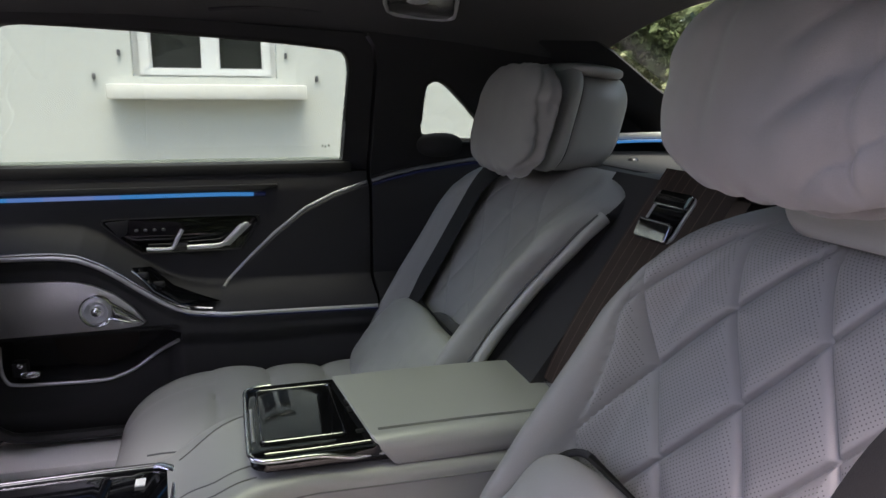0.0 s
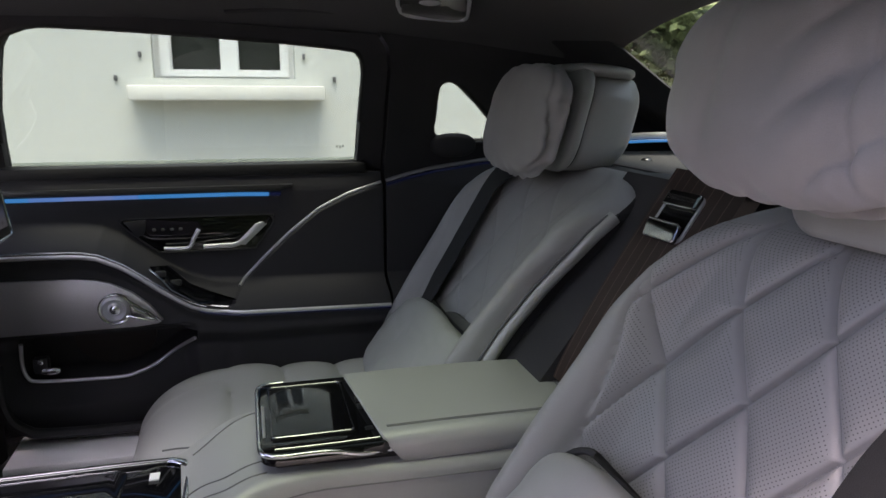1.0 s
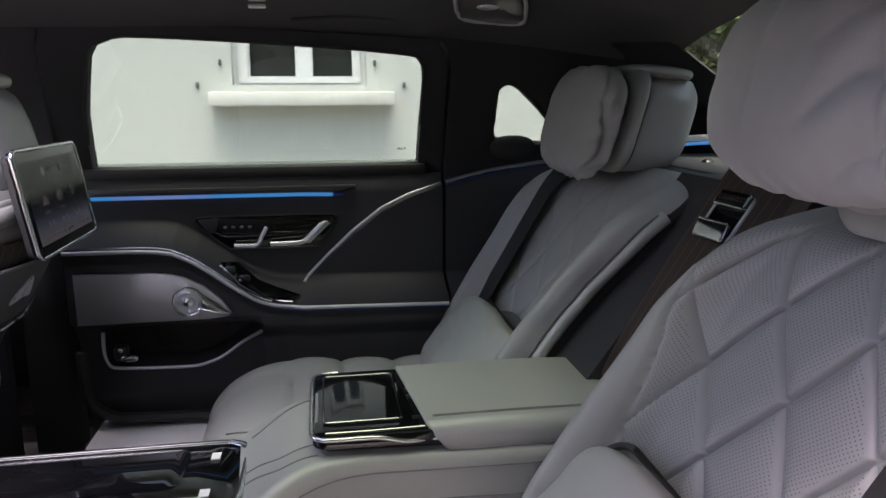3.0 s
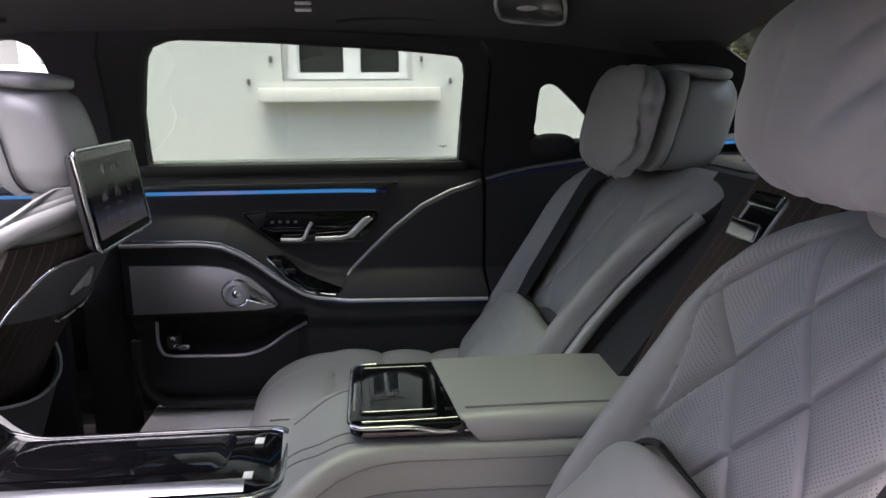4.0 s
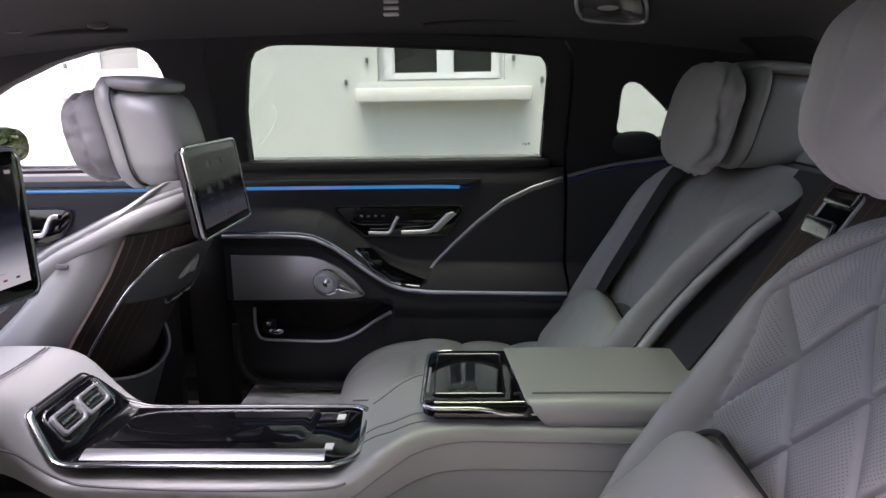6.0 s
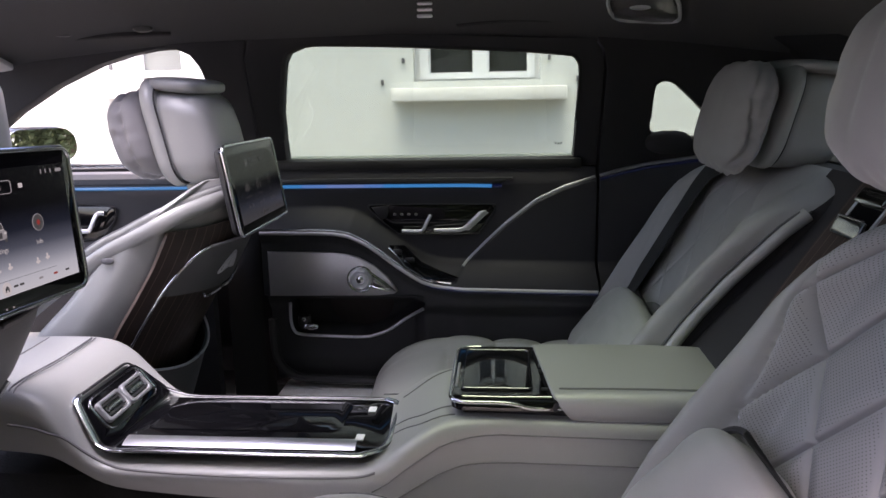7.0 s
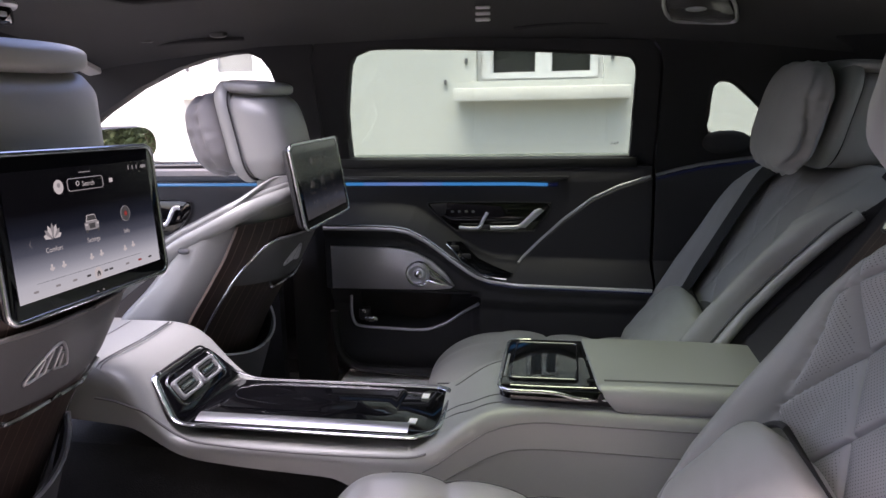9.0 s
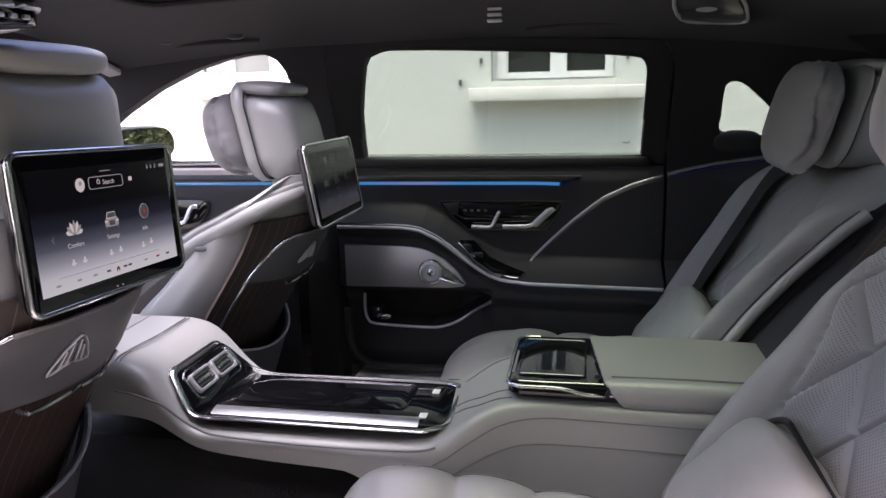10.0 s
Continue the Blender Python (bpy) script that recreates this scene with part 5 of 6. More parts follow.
for x, gw, dz in ((0.296, 0.86, -0.022), (0.286, 0.94, -0.012), (0.281, 0.985, -0.004), (0.284, 1.0, 0.0), (0.35, 1.0, 0.002), (0.45, 1.0, 0.001), (0.51, 0.985, -0.001), (0.535, 0.95, -0.003), (0.555, 0.88, -0.008), (0.568, 0.78, -0.015), (0.574, 0.66, -0.024)):
    out = []
    for u, v in rounded(0.224 * gw, 0.043 + dz * 0.7, 0.017, 8, AM, 0.0):
        out.append((x + (0.010 * (AM - u) / 0.1 - 0.016 * v / 0.02 if x < 0.30 else 0.0), u, 0.738 + v - 0.006 * ((u - AM) / 0.1) ** 2 + dz * 0.3))
    rings.append(out)
part("lid", loft(rings), LEATHER, arm, "", 50)
for k in (0.0, 0.0035):
    part("stitch", tube([(0.286, AM - 0.090 + k, 0.7550), (0.40, AM - 0.091 + k, 0.7562), (0.52, AM - 0.089 + k, 0.7550), (0.546 - k, AM - 0.06, 0.7535), (0.551 - k, AM + 0.06, 0.7525)], 0.0007, 6, 6), SEAM, arm)
part("base", block((0.15, AM - 0.094, 0.69), (0.56, AM + 0.094, 0.731), 0.004), LEATHER_DARK, arm)

# ---- front seats ----
FZ = [(0.40, -0.60, 0.30, 0.215), (0.55, -0.52, 0.29, 0.225), (0.68, -0.455, 0.27, 0.230), (0.75, -0.412, 0.25, 0.232), (0.80, -0.380, 0.226, 0.230), (0.86, -0.345, 0.205, 0.226), (0.91, -0.322, 0.185, 0.223), (0.94, -0.314, 0.150, 0.218), (0.96, -0.312, 0.118, 0.211), (0.98, -0.312, 0.082, 0.197), (0.995, -0.314, 0.058, 0.176), (1.005, -0.317, 0.044, 0.150), (1.012, -0.320, 0.034, 0.115)]
f_rear, f_thick, f_half = (table([(q[0], q[i]) for q in FZ]) for i in (1, 2, 3))


def back_x(d, z):
    """Rear face of a front backrest, d from its middle plane: bowed forward towards its edges."""
    return f_rear(z) - min(0.075 * (abs(d) / 0.2) ** 2.3, 0.62 * f_thick(z))


def front_seat(cy, lift, label, deep=1.0, lean=0.20, setback=0.0, wide=1.0, rise=0.0, cap_up=0.088, cap_x=-0.412):
    seat = thing("car_seat", (-0.6, cy, 0.36), label, "car seat", "front seats")
    rings = []
    for z in lin(0.40, 1.012, 60):
        th, hw = f_thick(z) * deep, f_half(z)
        ring = []
        for i in range(72):
            a = 2 * math.pi * i / 72
            c, s2 = math.cos(a), math.sin(a)
            d = hw * math.copysign(abs(s2) ** 0.5, s2)
            front = f_rear(z) - th
            k = 0.5 + 0.5 * math.copysign(abs(c) ** 0.5, c)
            ring.append((front + (back_x(d, z) - 0.006 - front) * k, cy + d, z + lift))
        rings.append(ring)
    back = part("backrest", loft(rings), LEATHER, seat, "grey leather backrest shell", 60)
    wood = part("back_panel", sheet(lambda u, z: Vector((back_x(u * f_half(z) * 4.5, z) + 0.002, cy + u * f_half(z) * 4.5, z + lift)), lin(-0.2, 0.2, 36), lin(0.42, 0.93, 40), (-0.006, 0, 0)), WOOD, seat, "dark pinstriped wood back panel")

    def on_back(d, z, off=0.0):
        return Vector((back_x(d, z) + off, cy + d, z + lift))
    for sg in (-1, 1):
        part("trim_strip", tube([on_back(sg * d, z, 0.006) for d, z in ((0.172, 0.50), (0.178, 0.60), (0.180, 0.70), (0.178, 0.77), (0.172, 0.82), (0.158, 0.855), (0.138, 0.878), (0.115, 0.888))], 0.0032, 8, 5), CHROME, wood, "thin chrome edge line", 60)
        # rolled band along the shoulder with its seams
        if deep < 1:
            continue
        flank = [(-0.68, 0.765), (-0.62, 0.812), (-0.561, 0.853), (-0.495, 0.896), (-0.448, 0.919), (-0.400, 0.943)]
        for k, r0, mat0 in ((0.0, 0.0150, LEATHER), (0.45, 0.0026, LEATHER_MID), (0.62, 0.0075, LEATHER), (0.85, 0.0026, LEATHER_MID)):
            line = [(x - 0.016 * k, cy + sg * (f_half(z + 0.022 * k) - 0.003 * k - (0.002 if mat0 is LEATHER else 0.0)), z + lift + 0.026 * k) for x, z in flank]
            line += [(-0.366 - 0.010 * k, cy + sg * (0.190 - 0.018 * k), 0.961 + 0.026 * k + lift), (-0.336 - 0.010 * k, cy + sg * (0.130 - 0.010 * k), 0.973 + 0.026 * k + lift), (-0.318 - 0.010 * k, cy + sg * 0.06, 0.978 + 0.026 * k + lift), (-0.314 - 0.010 * k, cy, 0.979 + 0.026 * k + lift)]
            part("shoulder_band" if mat0 is LEATHER else "shoulder_seam", tube(line, r0, 10, 6, flat=0.5 if mat0 is LEATHER else 1.0, up=(0.7, 0.7 * sg, 0)), mat0, back)
        part("belt_eye", pillow((f_rear(0.88) - f_thick(0.88) * deep * 0.78, cy + sg * (f_half(0.88) + 0.004), 0.885 + lift), (0.012, 0.003, 0.006), power=2.5, n=14, m=8), LEATHER_MID, back)
    # map pocket with its emblem
    def half_at(z):
        return float(np.interp(z, [0.785, 0.80, 0.82, 0.855, 0.878, 0.890], [0.10, 0.165, 0.170, 0.156, 0.136, 0.118]))
    pk = part("map_pocket", sheet(lambda u, z: on_back(u * half_at(z - 0.012 * (1 - u * u)), z - 0.016 * (1 - u * u) * smooth(0.86, 0.80, z), 0.013 - 0.004 * u * u), lin(-1, 1, 30), lin(0.802, 0.889, 16), (-0.014, 0, 0)), LEATHER_MID, seat, "slate leather map pocket")
    part("pocket_rim", tube([on_back(u, 0.889, 0.012) for u in lin(-0.118, 0.118, 14)], 0.0030, 6, 1), SEAM, pk)
    part("pull_strip", tube([on_back(d, z, 0.015) for d, z in ((-0.085, 0.788), (-0.072, 0.778), (-0.05, 0.775), (0.05, 0.775), (0.072, 0.778), (0.092, 0.797))], 0.0032, 6, 6), CHROME, pk, "thin chrome pull")
    em = [(-0.030, 0.822), (-0.024, 0.838), (-0.012, 0.852), (0.003, 0.862), (0.015, 0.852), (0.025, 0.838), (0.030, 0.824), (0.0, 0.828)]
    emb = part("emblem", tube([on_back(d - 0.034, z, 0.0145) for d, z in em], 0.0018, 6, 4, closed=True), CHROME_DULL, pk, "plain chrome three-sided emblem")
    for d, t0, t1 in ((-0.016, 0.826, 0.846), (-0.006, 0.828, 0.855), (0.008, 0.828, 0.855), (0.018, 0.826, 0.846)):
        part("emblem_bar", tube([on_back(d - 0.034, t0, 0.0145), on_back(d * 0.8 - 0.034, t1, 0.0145)], 0.0018, 6, 1), CHROME_DULL, emb)
    # lower cover with its bright edge
    part("lower_cover", sheet(lambda u, v: Vector((back_x(u * 0.19, 0.66 - 0.2 * v) + 0.018 + 0.03 * v, cy + u * 0.19, 0.665 + lift - 0.045 * (1 - u * u) - 0.20 * v)), lin(-1, 1, 24), lin(0, 1, 10), (-0.008, 0, 0)), LEATHER_MID, seat, "slate leather lower back cover")
    part("cover_rim", tube([Vector((back_x(u * 0.19, 0.66) + 0.019, cy + u * 0.19, 0.666 + lift - 0.045 * (1 - u * u))) for u in lin(-1, 1, 18)], 0.003, 6, 1), CHROME_DULL, seat)
    part("seat_cushion", pillow((-0.86, cy, 0.53 + lift), (0.30, 0.25, 0.085), power=4, n=40, m=20), LEATHER, seat)
    part("seat_base", block((-1.05, cy - 0.22, 0.345), (-0.62, cy + 0.22, 0.46), 0.02), PLASTIC, seat)

    # headrest leaning forward: padded shell in front, smaller smooth back face, rolled cap above
    side = 0.0 if deep == 1 else 0.018

    def ring(x, w, h, up=0.0):
        return [(x + setback - lean * (v + up), cy + side + u * wide, 1.100 + rise + up + v + lift) for u, v in rounded(w, h, min(0.050 if deep == 1 else 0.022, h / 2.2), 10)]
    hr = part("headrest", loft([ring(-0.460, 0.15, 0.14), ring(-0.457, 0.190, 0.178), ring(-0.451, 0.212, 0.197), ring(-0.443, 0.222, 0.206), ring(-0.434, 0.222, 0.206), ring(-0.427, 0.215, 0.199), ring(-0.425, 0.200, 0.184)]), LEATHER, seat, "grey leather headrest with a padded rim", 60)
    part("headrest_back", loft([ring(-0.432, 0.180, 0.158, -0.007), ring(-0.425, 0.198, 0.176, -0.007), ring(-0.415, 0.204, 0.182, -0.008), ring(-0.390, 0.201, 0.179, -0.009), ring(-0.362, 0.192, 0.170, -0.010), ring(-0.346, 0.172, 0.152, -0.011), ring(-0.338, 0.140, 0.122, -0.012), ring(-0.335, 0.09, 0.075, -0.012)]), LEATHER, hr, "", 60)
    part("headrest_cap", pillow((cap_x, cy + side, 1.100 + cap_up + lift), (0.054, 0.096 if deep == 1 else 0.101, 0.0150 if deep == 1 else 0.0185), Euler((0, radians(6), 0)).to_matrix(), power=3.4, n=64, m=24), LEATHER, hr, "", 80)
    part("seam", tube([(-0.4255 + setback - lean * v, cy + side + u * wide, 1.097 + rise + v + lift) for u, v in rounded(0.207, 0.189, 0.046, 10)], 0.0024, 6, 1, closed=True, smooth=False), LEATHER_DARK, hr)
    part("headrest_post", block((-0.425 + setback, cy - 0.030, 0.96 + lift), (-0.385 + setback, cy + 0.030, 1.03 + lift), 0.012), LEATHER, seat)
    return seat


LIFT = 0.042
NEAR_Y, FAR_Y = -0.352, 0.400
front_far = front_seat(FAR_Y, 0.0, "grey leather front seat with wood back beside the closed door")
front_near = front_seat(NEAR_Y, LIFT, "grey leather front seat with a wood-panelled back and emblem", 0.68, 0.03, -0.006, 1.17, -0.014, 0.0800, -0.392)
p = thing("neck_pillow", (-0.55, FAR_Y, 1.0), "soft grey microfibre pillow hung on the front headrest", "pillow", "neck pillows")
part("cover", pillow((-0.497, FAR_Y, 1.094), (0.046, 0.118, 0.088), Euler((0, radians(-13), 0)).to_matrix(), power=2.6, n=110, m=80, wrinkle=0.028, seed=7.0), SUEDE, p, "", 80)

# ---- rear-seat displays ----
def menu_material(name, strength):
    """Lit menu ground: black above, fading to pale grey at the foot."""
    m = bpy.data.materials.new(name)
    m.use_nodes = True
    nt = m.node_tree
    b = nt.nodes["Principled BSDF"]
    b.inputs["Base Color"].default_value = (0.004, 0.004, 0.005, 1)
    b.inputs["Roughness"].default_value = 0.22
    b.inputs["Specular IOR Level"].default_value = 0.12
    tc = nt.nodes.new("ShaderNodeTexCoord")
    sep = nt.nodes.new("ShaderNodeSeparateXYZ")
    ramp = nt.nodes.new("ShaderNodeValToRGB")
    el = ramp.color_ramp.elements
    el[0].position, el[0].color = 0.0, (0.52, 0.58, 0.64, 1)
    el[1].position, el[1].color = 0.68, (0.002, 0.002, 0.003, 1)
    for pos, c in ((0.13, (0.44, 0.50, 0.57, 1)), (0.24, (0.23, 0.27, 0.33, 1)), (0.36, (0.068, 0.083, 0.115, 1)), (0.50, (0.012, 0.016, 0.027, 1))):
        e = el.new(pos)
        e.color = c
    nt.links.new(tc.outputs["UV"], sep.inputs[0])
    nt.links.new(sep.outputs[1], ramp.inputs[0])
    nt.links.new(ramp.outputs[0], b.inputs["Emission Color"])
    b.inputs["Emission Strength"].default_value = strength
    return m


def words(body, size, place, mat, parent, label=""):
    """Lettering as thin mesh in the plane of a display; place(u, v, w) gives world places."""
    cu = bpy.data.curves.new("lettering", "FONT")
    cu.body, cu.size, cu.align_x, cu.align_y = body, size, "CENTER", "CENTER"
    ob = bpy.data.objects.new("lettering", cu)
    scene.collection.objects.link(ob)
    me = bpy.data.meshes.new_from_object(ob.evaluated_get(bpy.context.evaluated_depsgraph_get()))
    bpy.data.objects.remove(ob)
    bm = bmesh.new()
    bm.from_mesh(me)
    for v in bm.verts:
        v.co = place(v.co.x, v.co.y, 0)
    return part("lettering", bm, mat, parent, label)


def display(cy, cz, cx, tilt, lean, label, strength):
    d = thing("seat_display", (cx, cy, cz), label, "display", "seat displays")
    ca, sa = math.cos(radians(tilt)), math.sin(radians(tilt))
    cl, sl = math.cos(radians(lean)), math.sin(radians(lean))

    def pl(u, v, w):
        u, v = u * cl - v * sl, u * sl + v * cl
        return Vector((cx + w * ca - v * sa, cy + u, cz + v * ca + w * sa))
    W, H = 0.288, 0.170
    body = part("housing", slab(rounded(W - 0.003, H - 0.003, 0.013, 6), lambda u, v, w: pl(u, v, w - 0.010), 0.010, 0.002), PIANO, d, "gloss black screen housing")
    part("back_cover", slab(rounded(W - 0.004, H - 0.004, 0.014, 6), lambda u, v, w: pl(u * (1 - 2.2 * w), v * (1 - 3.0 * w), -0.009 - w), 0.012, 0.004), PLASTIC, d, "black plastic back cover")
    part("edge", tube([pl(u, v, -0.002) for u, v in rounded(W - 0.002, H - 0.002, 0.014, 6)], 0.0034, 8, 1, closed=True, smooth=False, up=(1, 0, 0), flat=1.1), CHROME, body, "satin chrome edge", 60)
    part("mount", block((cx - 0.07, cy - 0.05, cz - 0.05), (cx - 0.018, cy + 0.05, cz + 0.03), 0.01), PLASTIC, d)
    sw, sh = 0.254, 0.132
    panel = bmesh.new()
    uv = panel.loops.layers.uv.verify()
    f = panel.faces.new([panel.verts.new(pl(u, v, 0.0006)) for u, v in ((-sw / 2, -sh / 2), (sw / 2, -sh / 2), (sw / 2, sh / 2), (-sw / 2, sh / 2))])
    for lp, c in zip(f.loops, ((0, 0), (1, 0), (1, 1), (0, 1))):
        lp[uv].uv = c
    menu = part("menu", panel, menu_material("menu_ground", strength), body, "lit menu page")
    lit = glow("menu_white", (0.52, 0.535, 0.56), strength)
    grey = glow("menu_grey", (0.25, 0.26, 0.28), strength)
    dark = glow("menu_dark", (0.06, 0.065, 0.07), strength)
    red = glow("menu_red", (0.30, 0.035, 0.03), strength)

    def flat(points, mat, name, w=0.0012):
        bm = bmesh.new()
        bm.faces.new([bm.verts.new(pl(u, v, w)) for u, v in points])
        return part(name, bm, mat, menu)

    def outline(points, mat, name, r=0.0004):
        return part(name, tube([pl(u, v, 0.0010) for u, v in points], r, 5, 1, closed=True, smooth=False, up=(1, 0, 0)), mat, menu, "", 60)

    def disc(u, v, r):
        return [(u + r * math.cos(a), v + r * math.sin(a)) for a in lin(0, 2 * math.pi * 19 / 20, 19)]

    def at(u0, v0):
        return lambda u, v, w: pl(u0 + u * 0.85, v0 + v * 0.85, 0.0013)
    flat([(-0.010, 0.0587), (0.010, 0.0587), (0.010, 0.0597), (-0.010, 0.0597)], grey, "handle_bar")
    flat(disc(-0.046, 0.0458, 0.0078), lit, "avatar")
    flat(disc(-0.046, 0.0475, 0.0026), grey, "avatar_mark", 0.0016)
    outline(rounded(0.062, 0.0135, 0.0035, 4, 0.0, 0.0463), grey, "search_field", 0.0005)
    words("Search", 0.0095, at(0.004, 0.0460), lit, menu, "the word Search")
    outline(disc(-0.014, 0.0472, 0.0024), lit, "search_glass")
    flat(rounded(0.007, 0.005, 0.001, 2, 0.046, 0.0464), lit, "camera_mark")
    # lotus, car and dial symbols
    for k in (0, 6, 1, 5, 2, 4, 3):
        a = radians(90 + (k - 3) * 24)
        c, s2 = math.cos(a), math.sin(a)
        r0 = 0.0175 - 0.0010 * abs(k - 3)
        u0, v0 = -0.066, -0.0075
        flat([(u0 + c * 0.002, v0), (u0 + c * 0.011 - s2 * 0.0028, v0 + s2 * 0.011 + c * 0.0028), (u0 + c * r0, v0 + s2 * r0), (u0 + c * 0.011 + s2 * 0.0028, v0 + s2 * 0.011 - c * 0.0028)], (lit, grey)[k % 2], "lotus_petal", 0.0010 + 0.0002 * (3 - abs(k - 3)))
    flat([(-0.0125, -0.007), (0.0115, -0.007), (0.0125, 0.001), (0.0085, 0.0035), (-0.0095, 0.0035), (-0.0135, 0.001)], grey, "car_body_mark")
    flat([(-0.0095, 0.0035), (0.0085, 0.0035), (0.0060, 0.0095), (-0.0070, 0.0095)], dark, "car_glass_mark")
    outline([(-0.0095, 0.0035), (-0.0070, 0.0100), (0.0060, 0.0100), (0.0085, 0.0035)], lit, "car_roof_mark", 0.0005)
    flat([(-0.0055, -0.0055), (0.0045, -0.0055), (0.0050, 0.0005), (-0.0060, 0.0005)], dark, "car_grille_mark", 0.0016)
    for u in (-0.0105, 0.0095):
        flat(rounded(0.0040, 0.0022, 0.0008, 2, u, -0.0005), lit, "car_lamp_mark", 0.0016)
        flat(rounded(0.0034, 0.0036, 0.0006, 2, u, -0.0080), dark, "car_wheel_mark", 0.0016)
    flat(disc(0.0654, 0.0037, 0.0090), dark, "dial_disc")
    outline(disc(0.0654, 0.0037, 0.0092), grey, "dial_mark", 0.0004)
    flat(disc(0.0654, 0.0037, 0.0030), red, "dial_dot", 0.0016)
    words("Comfort", 0.0088, at(-0.067, -0.0185), lit, menu, "the word Comfort")
    words("Settings", 0.0088, at(-0.001, -0.0183), lit, menu, "the word Settings")
    words("Info", 0.0088, at(0.0629, -0.0178), lit, menu, "the word Info")
    flat([(-0.099, -0.005), (-0.0982, -0.0042), (-0.1012, -0.0085), (-0.0982, -0.0128), (-0.099, -0.012), (-0.1022, -0.0085)], grey, "arrow_mark")
    for u, v in ((-0.0748, -0.037), (-0.0565, -0.037), (-0.0096, -0.037), (0.0085, -0.036), (0.0544, -0.038), (0.0718, -0.036)):
        flat(rounded(0.0030, 0.0075, 0.001, 2, u, v), lit, "small_mark")
        flat(rounded(0.0075, 0.0026, 0.001, 2, u, v - 0.0012), lit, "small_mark", 0.0014)
    flat(disc(-0.0018, -0.0578, 0.0072), lit, "home_disc")
    flat([(-0.0048, -0.0612), (-0.0030, -0.0612), (-0.0030, -0.0590), (-0.0006, -0.0590), (-0.0006, -0.0612), (0.0012, -0.0612), (0.0012, -0.0570), (-0.0018, -0.0545), (-0.0048, -0.0570)], dark, "home_mark", 0.0016)
    flat([(-0.100, -0.0500), (0.085, -0.0500), (0.085, -0.0496), (-0.100, -0.0496)], dark, "divider_line")
    for u, m2 in ((-0.103, grey), (-0.070, grey), (-0.043, grey), (-0.019, dark), (0.0125, dark), (0.022, dark), (0.055, grey), (0.0816, red), (0.104, dark)):
        flat(rounded(0.0075, 0.0024, 0.001, 2, u, -0.0575), m2, "bar_mark")
    for u in (0.0845, 0.093, 0.102):
        flat(rounded(0.0022, 0.0052, 0.0006, 2, u, 0.0588), grey, "status_mark")
    flat(rounded(0.011, 0.004, 0.0006, 2, 0.1165, 0.0590), grey, "clock_bar")
    for u in (-0.0067, 0.004):
        flat(rounded(0.003, 0.002, 0.0005, 2, u, -0.0785), grey, "key_mark", 0.0008)
    return d


disp_near = display(-0.3345, 1.0315, -0.310, 3.5, -2.3, "lit rear-seat display showing a menu on a dark ground", 0.085)
disp_far = display(0.397, 0.994, -0.284, 9, 0, "dim rear-seat display with soft reflections", 0.008)

# ---- roof fittings ----
def ceil_z(x, y):
    return roof_point(x, y).z


lamp = thing("reading_lamp", (0.48, 0.46, 1.30), "chrome-rimmed reading lamp in the roof lining", "lamp")
quad = [(0.405, 0.36), (0.505, 0.36), (0.555, 0.50), (0.548, 0.53), (0.50, 0.535), (0.43, 0.52)]
part("lens", slab(quad, lambda u, v, w: Vector((u, v, ceil_z(u, v) - 0.004 - w)), 0.006, 0.002), material("lamp_lens", (0.10, 0.095, 0.095), 0.2, spread=0.2, blotch=30), lamp, "clear ribbed lens")
part("rim", tube([(x, y, ceil_z(x, y) - 0.008) for x, y in quad], 0.004, 6, 4, closed=True), CHROME_DULL, lamp, "satin chrome rim")
part("dimple", pillow((0.47, 0.45, ceil_z(0.47, 0.45) - 0.010), (0.022, 0.02, 0.006), power=2, n=18, m=8), CHROME_DULL, lamp)
hook = thing("coat_hook", (0.055, 0.46, 1.32), "small folding chrome coat hook in the roof lining", "hook")
for k in range(3):
    z = 1.337 - 0.012 * k
    part("bar", block((0.040, 0.455 - 0.004 * k, z - 0.003), (0.070, 0.463, z + 0.003), 0.002), CHROME_DULL, hook)
grab = thing("grab_handle", (0.23, 0.60, 1.30), "folded black grab handle above the door", "handle")
part("grip", tube([(x, 0.575 + 0.02 * ((x - 0.24) / 0.13) ** 2, 1.318 - 0.006 * ((x - 0.24) / 0.13) ** 2) for x in lin(0.11, 0.37, 10)], 0.011, 8, 2, flat=0.7), HEADLINER, grab)
grab2 = thing("grab_handle", (-0.65, 0.56, 1.29), "folded black grab handle above the front door", "handle")
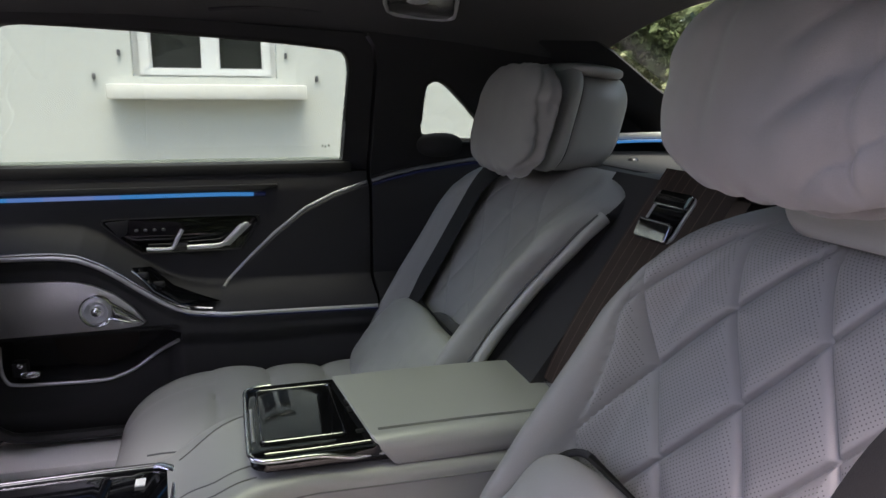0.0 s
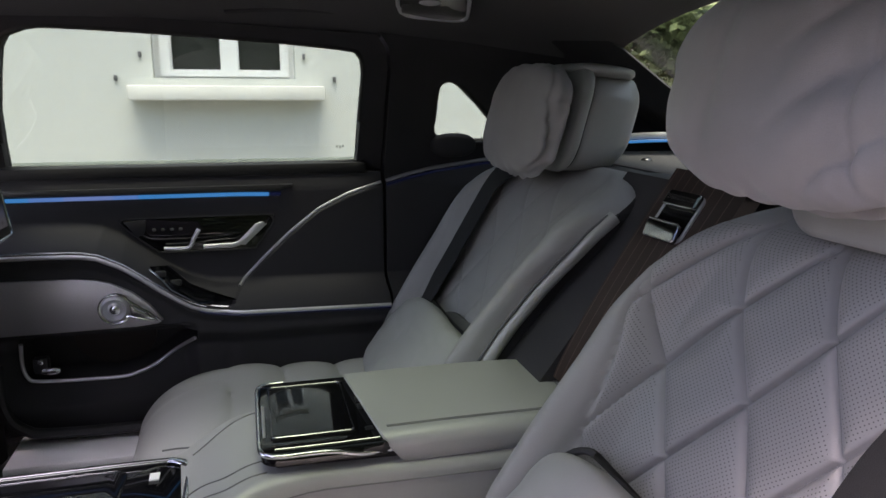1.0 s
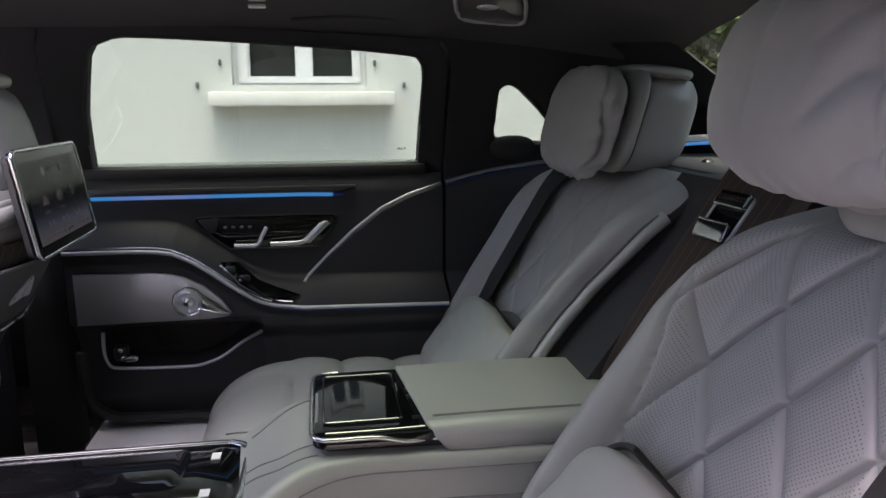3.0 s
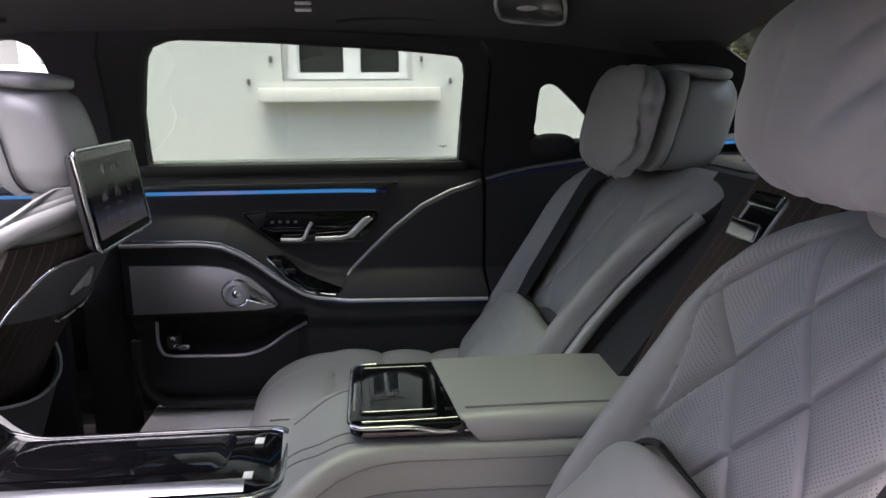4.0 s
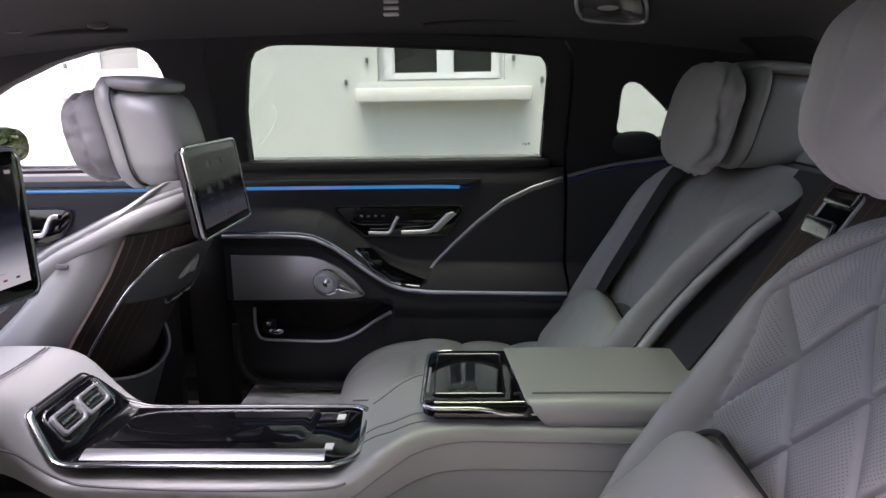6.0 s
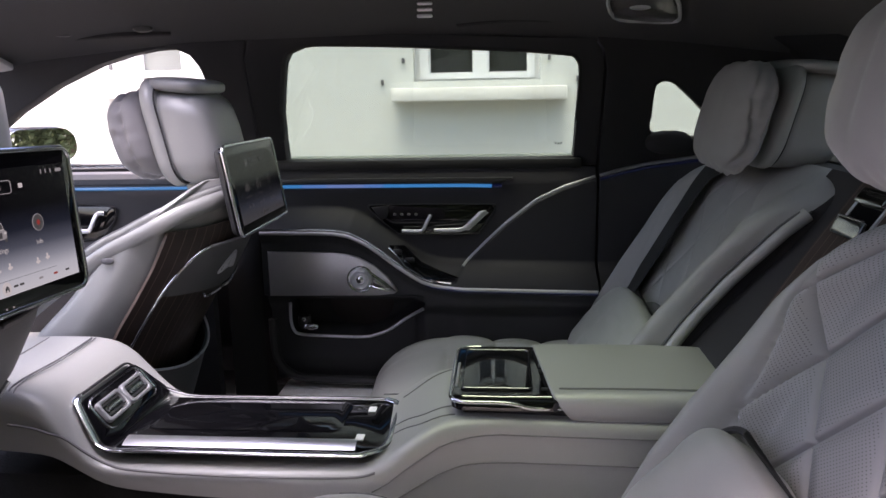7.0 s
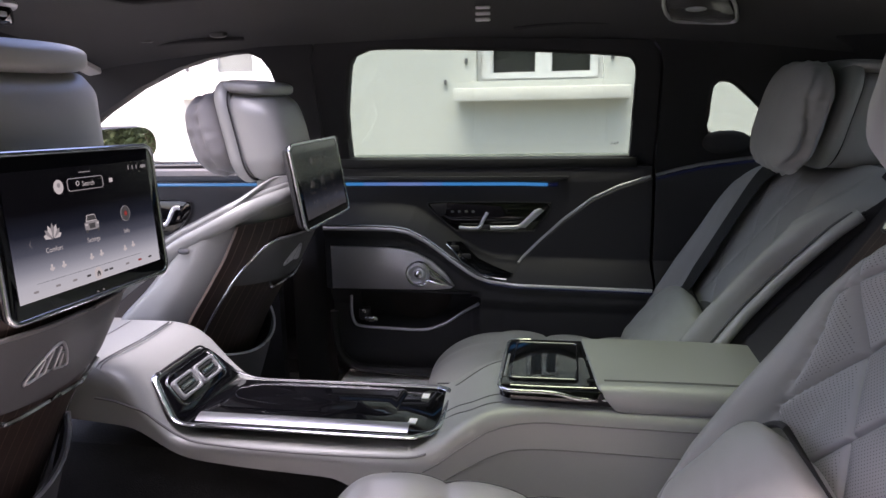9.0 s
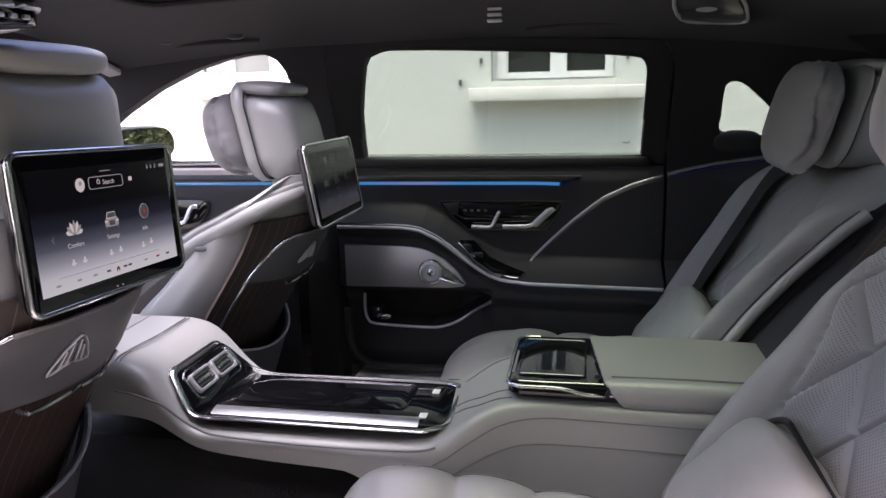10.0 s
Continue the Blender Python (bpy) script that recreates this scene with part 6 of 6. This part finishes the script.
part("grip", tube([(x, 0.560 + 0.015 * ((x + 0.64) / 0.1) ** 2, 1.305 - 0.03 * (-0.64 - x) + 0.0 * x) for x in lin(-0.76, -0.52, 10)], 0.010, 8, 2, flat=0.7), HEADLINER, grab2)
for x in (-0.745, -0.565):
    part("mount", pillow((x, 0.545, 1.312 - 0.03 * (-0.64 - x)), (0.022, 0.012, 0.010), power=2.6, n=16, m=8), PLASTIC, grab2, "small satin cap")
ohc = thing("overhead_console", (-0.78, 0.0, 1.33), "overhead console with black switches and a bright rim", "overhead console")
oc = [(-0.93, -0.14), (-0.69, -0.14), (-0.662, -0.11), (-0.658, 0.01), (-0.680, 0.045), (-0.93, 0.06)]
part("housing", slab(oc, lambda u, v, w: Vector((u, v, ceil_z(u, v) - 0.004 - w)), 0.062, 0.008), PIANO, ohc)
part("rim", tube([(x, y, ceil_z(x, y) - 0.036) for x, y in oc[1:5]], 0.0060, 8, 5), CHROME_DULL, ohc, "satin chrome rim")
for k in range(4):
    part("switch", block((-0.660, -0.10 + 0.028 * k, ceil_z(-0.66, 0) - 0.058), (-0.652, -0.086 + 0.028 * k, ceil_z(-0.66, 0) - 0.050), 0.002), CHROME_DULL, ohc)
single("trim_roof_opening", tube([(x, y, ceil_z(x, y) - 0.006) for x, y in ((-0.56, -0.10), (-0.575, 0.0), (-0.605, 0.12), (-0.612, 0.21), (-0.59, 0.262), (-0.54, 0.274), (-0.40, 0.276), (-0.15, 0.276))], 0.012, 8, 6, flat=0.5, up=(0, 0, 1)), PILLAR, "black edge of the roof window opening", "trim", kind="structure")
visor = thing("sun_visor", (-0.96, 0.60, 1.28), "pale sun visor folded up at the windscreen", "sun visor")
part("flap", slab(rounded(0.04, 0.08, 0.008, 6, -0.955, 0.605), lambda u, v, w: Vector((u, v, ceil_z(u, v) - 0.006 - w)), 0.012, 0.004), CREAM, visor)

single("trim_front_header", block((-1.06, -0.60, 1.268), (-0.97, 0.64, 1.345), 0.02), HEADLINER, "black roof edge over the windscreen", "trim", kind="structure")
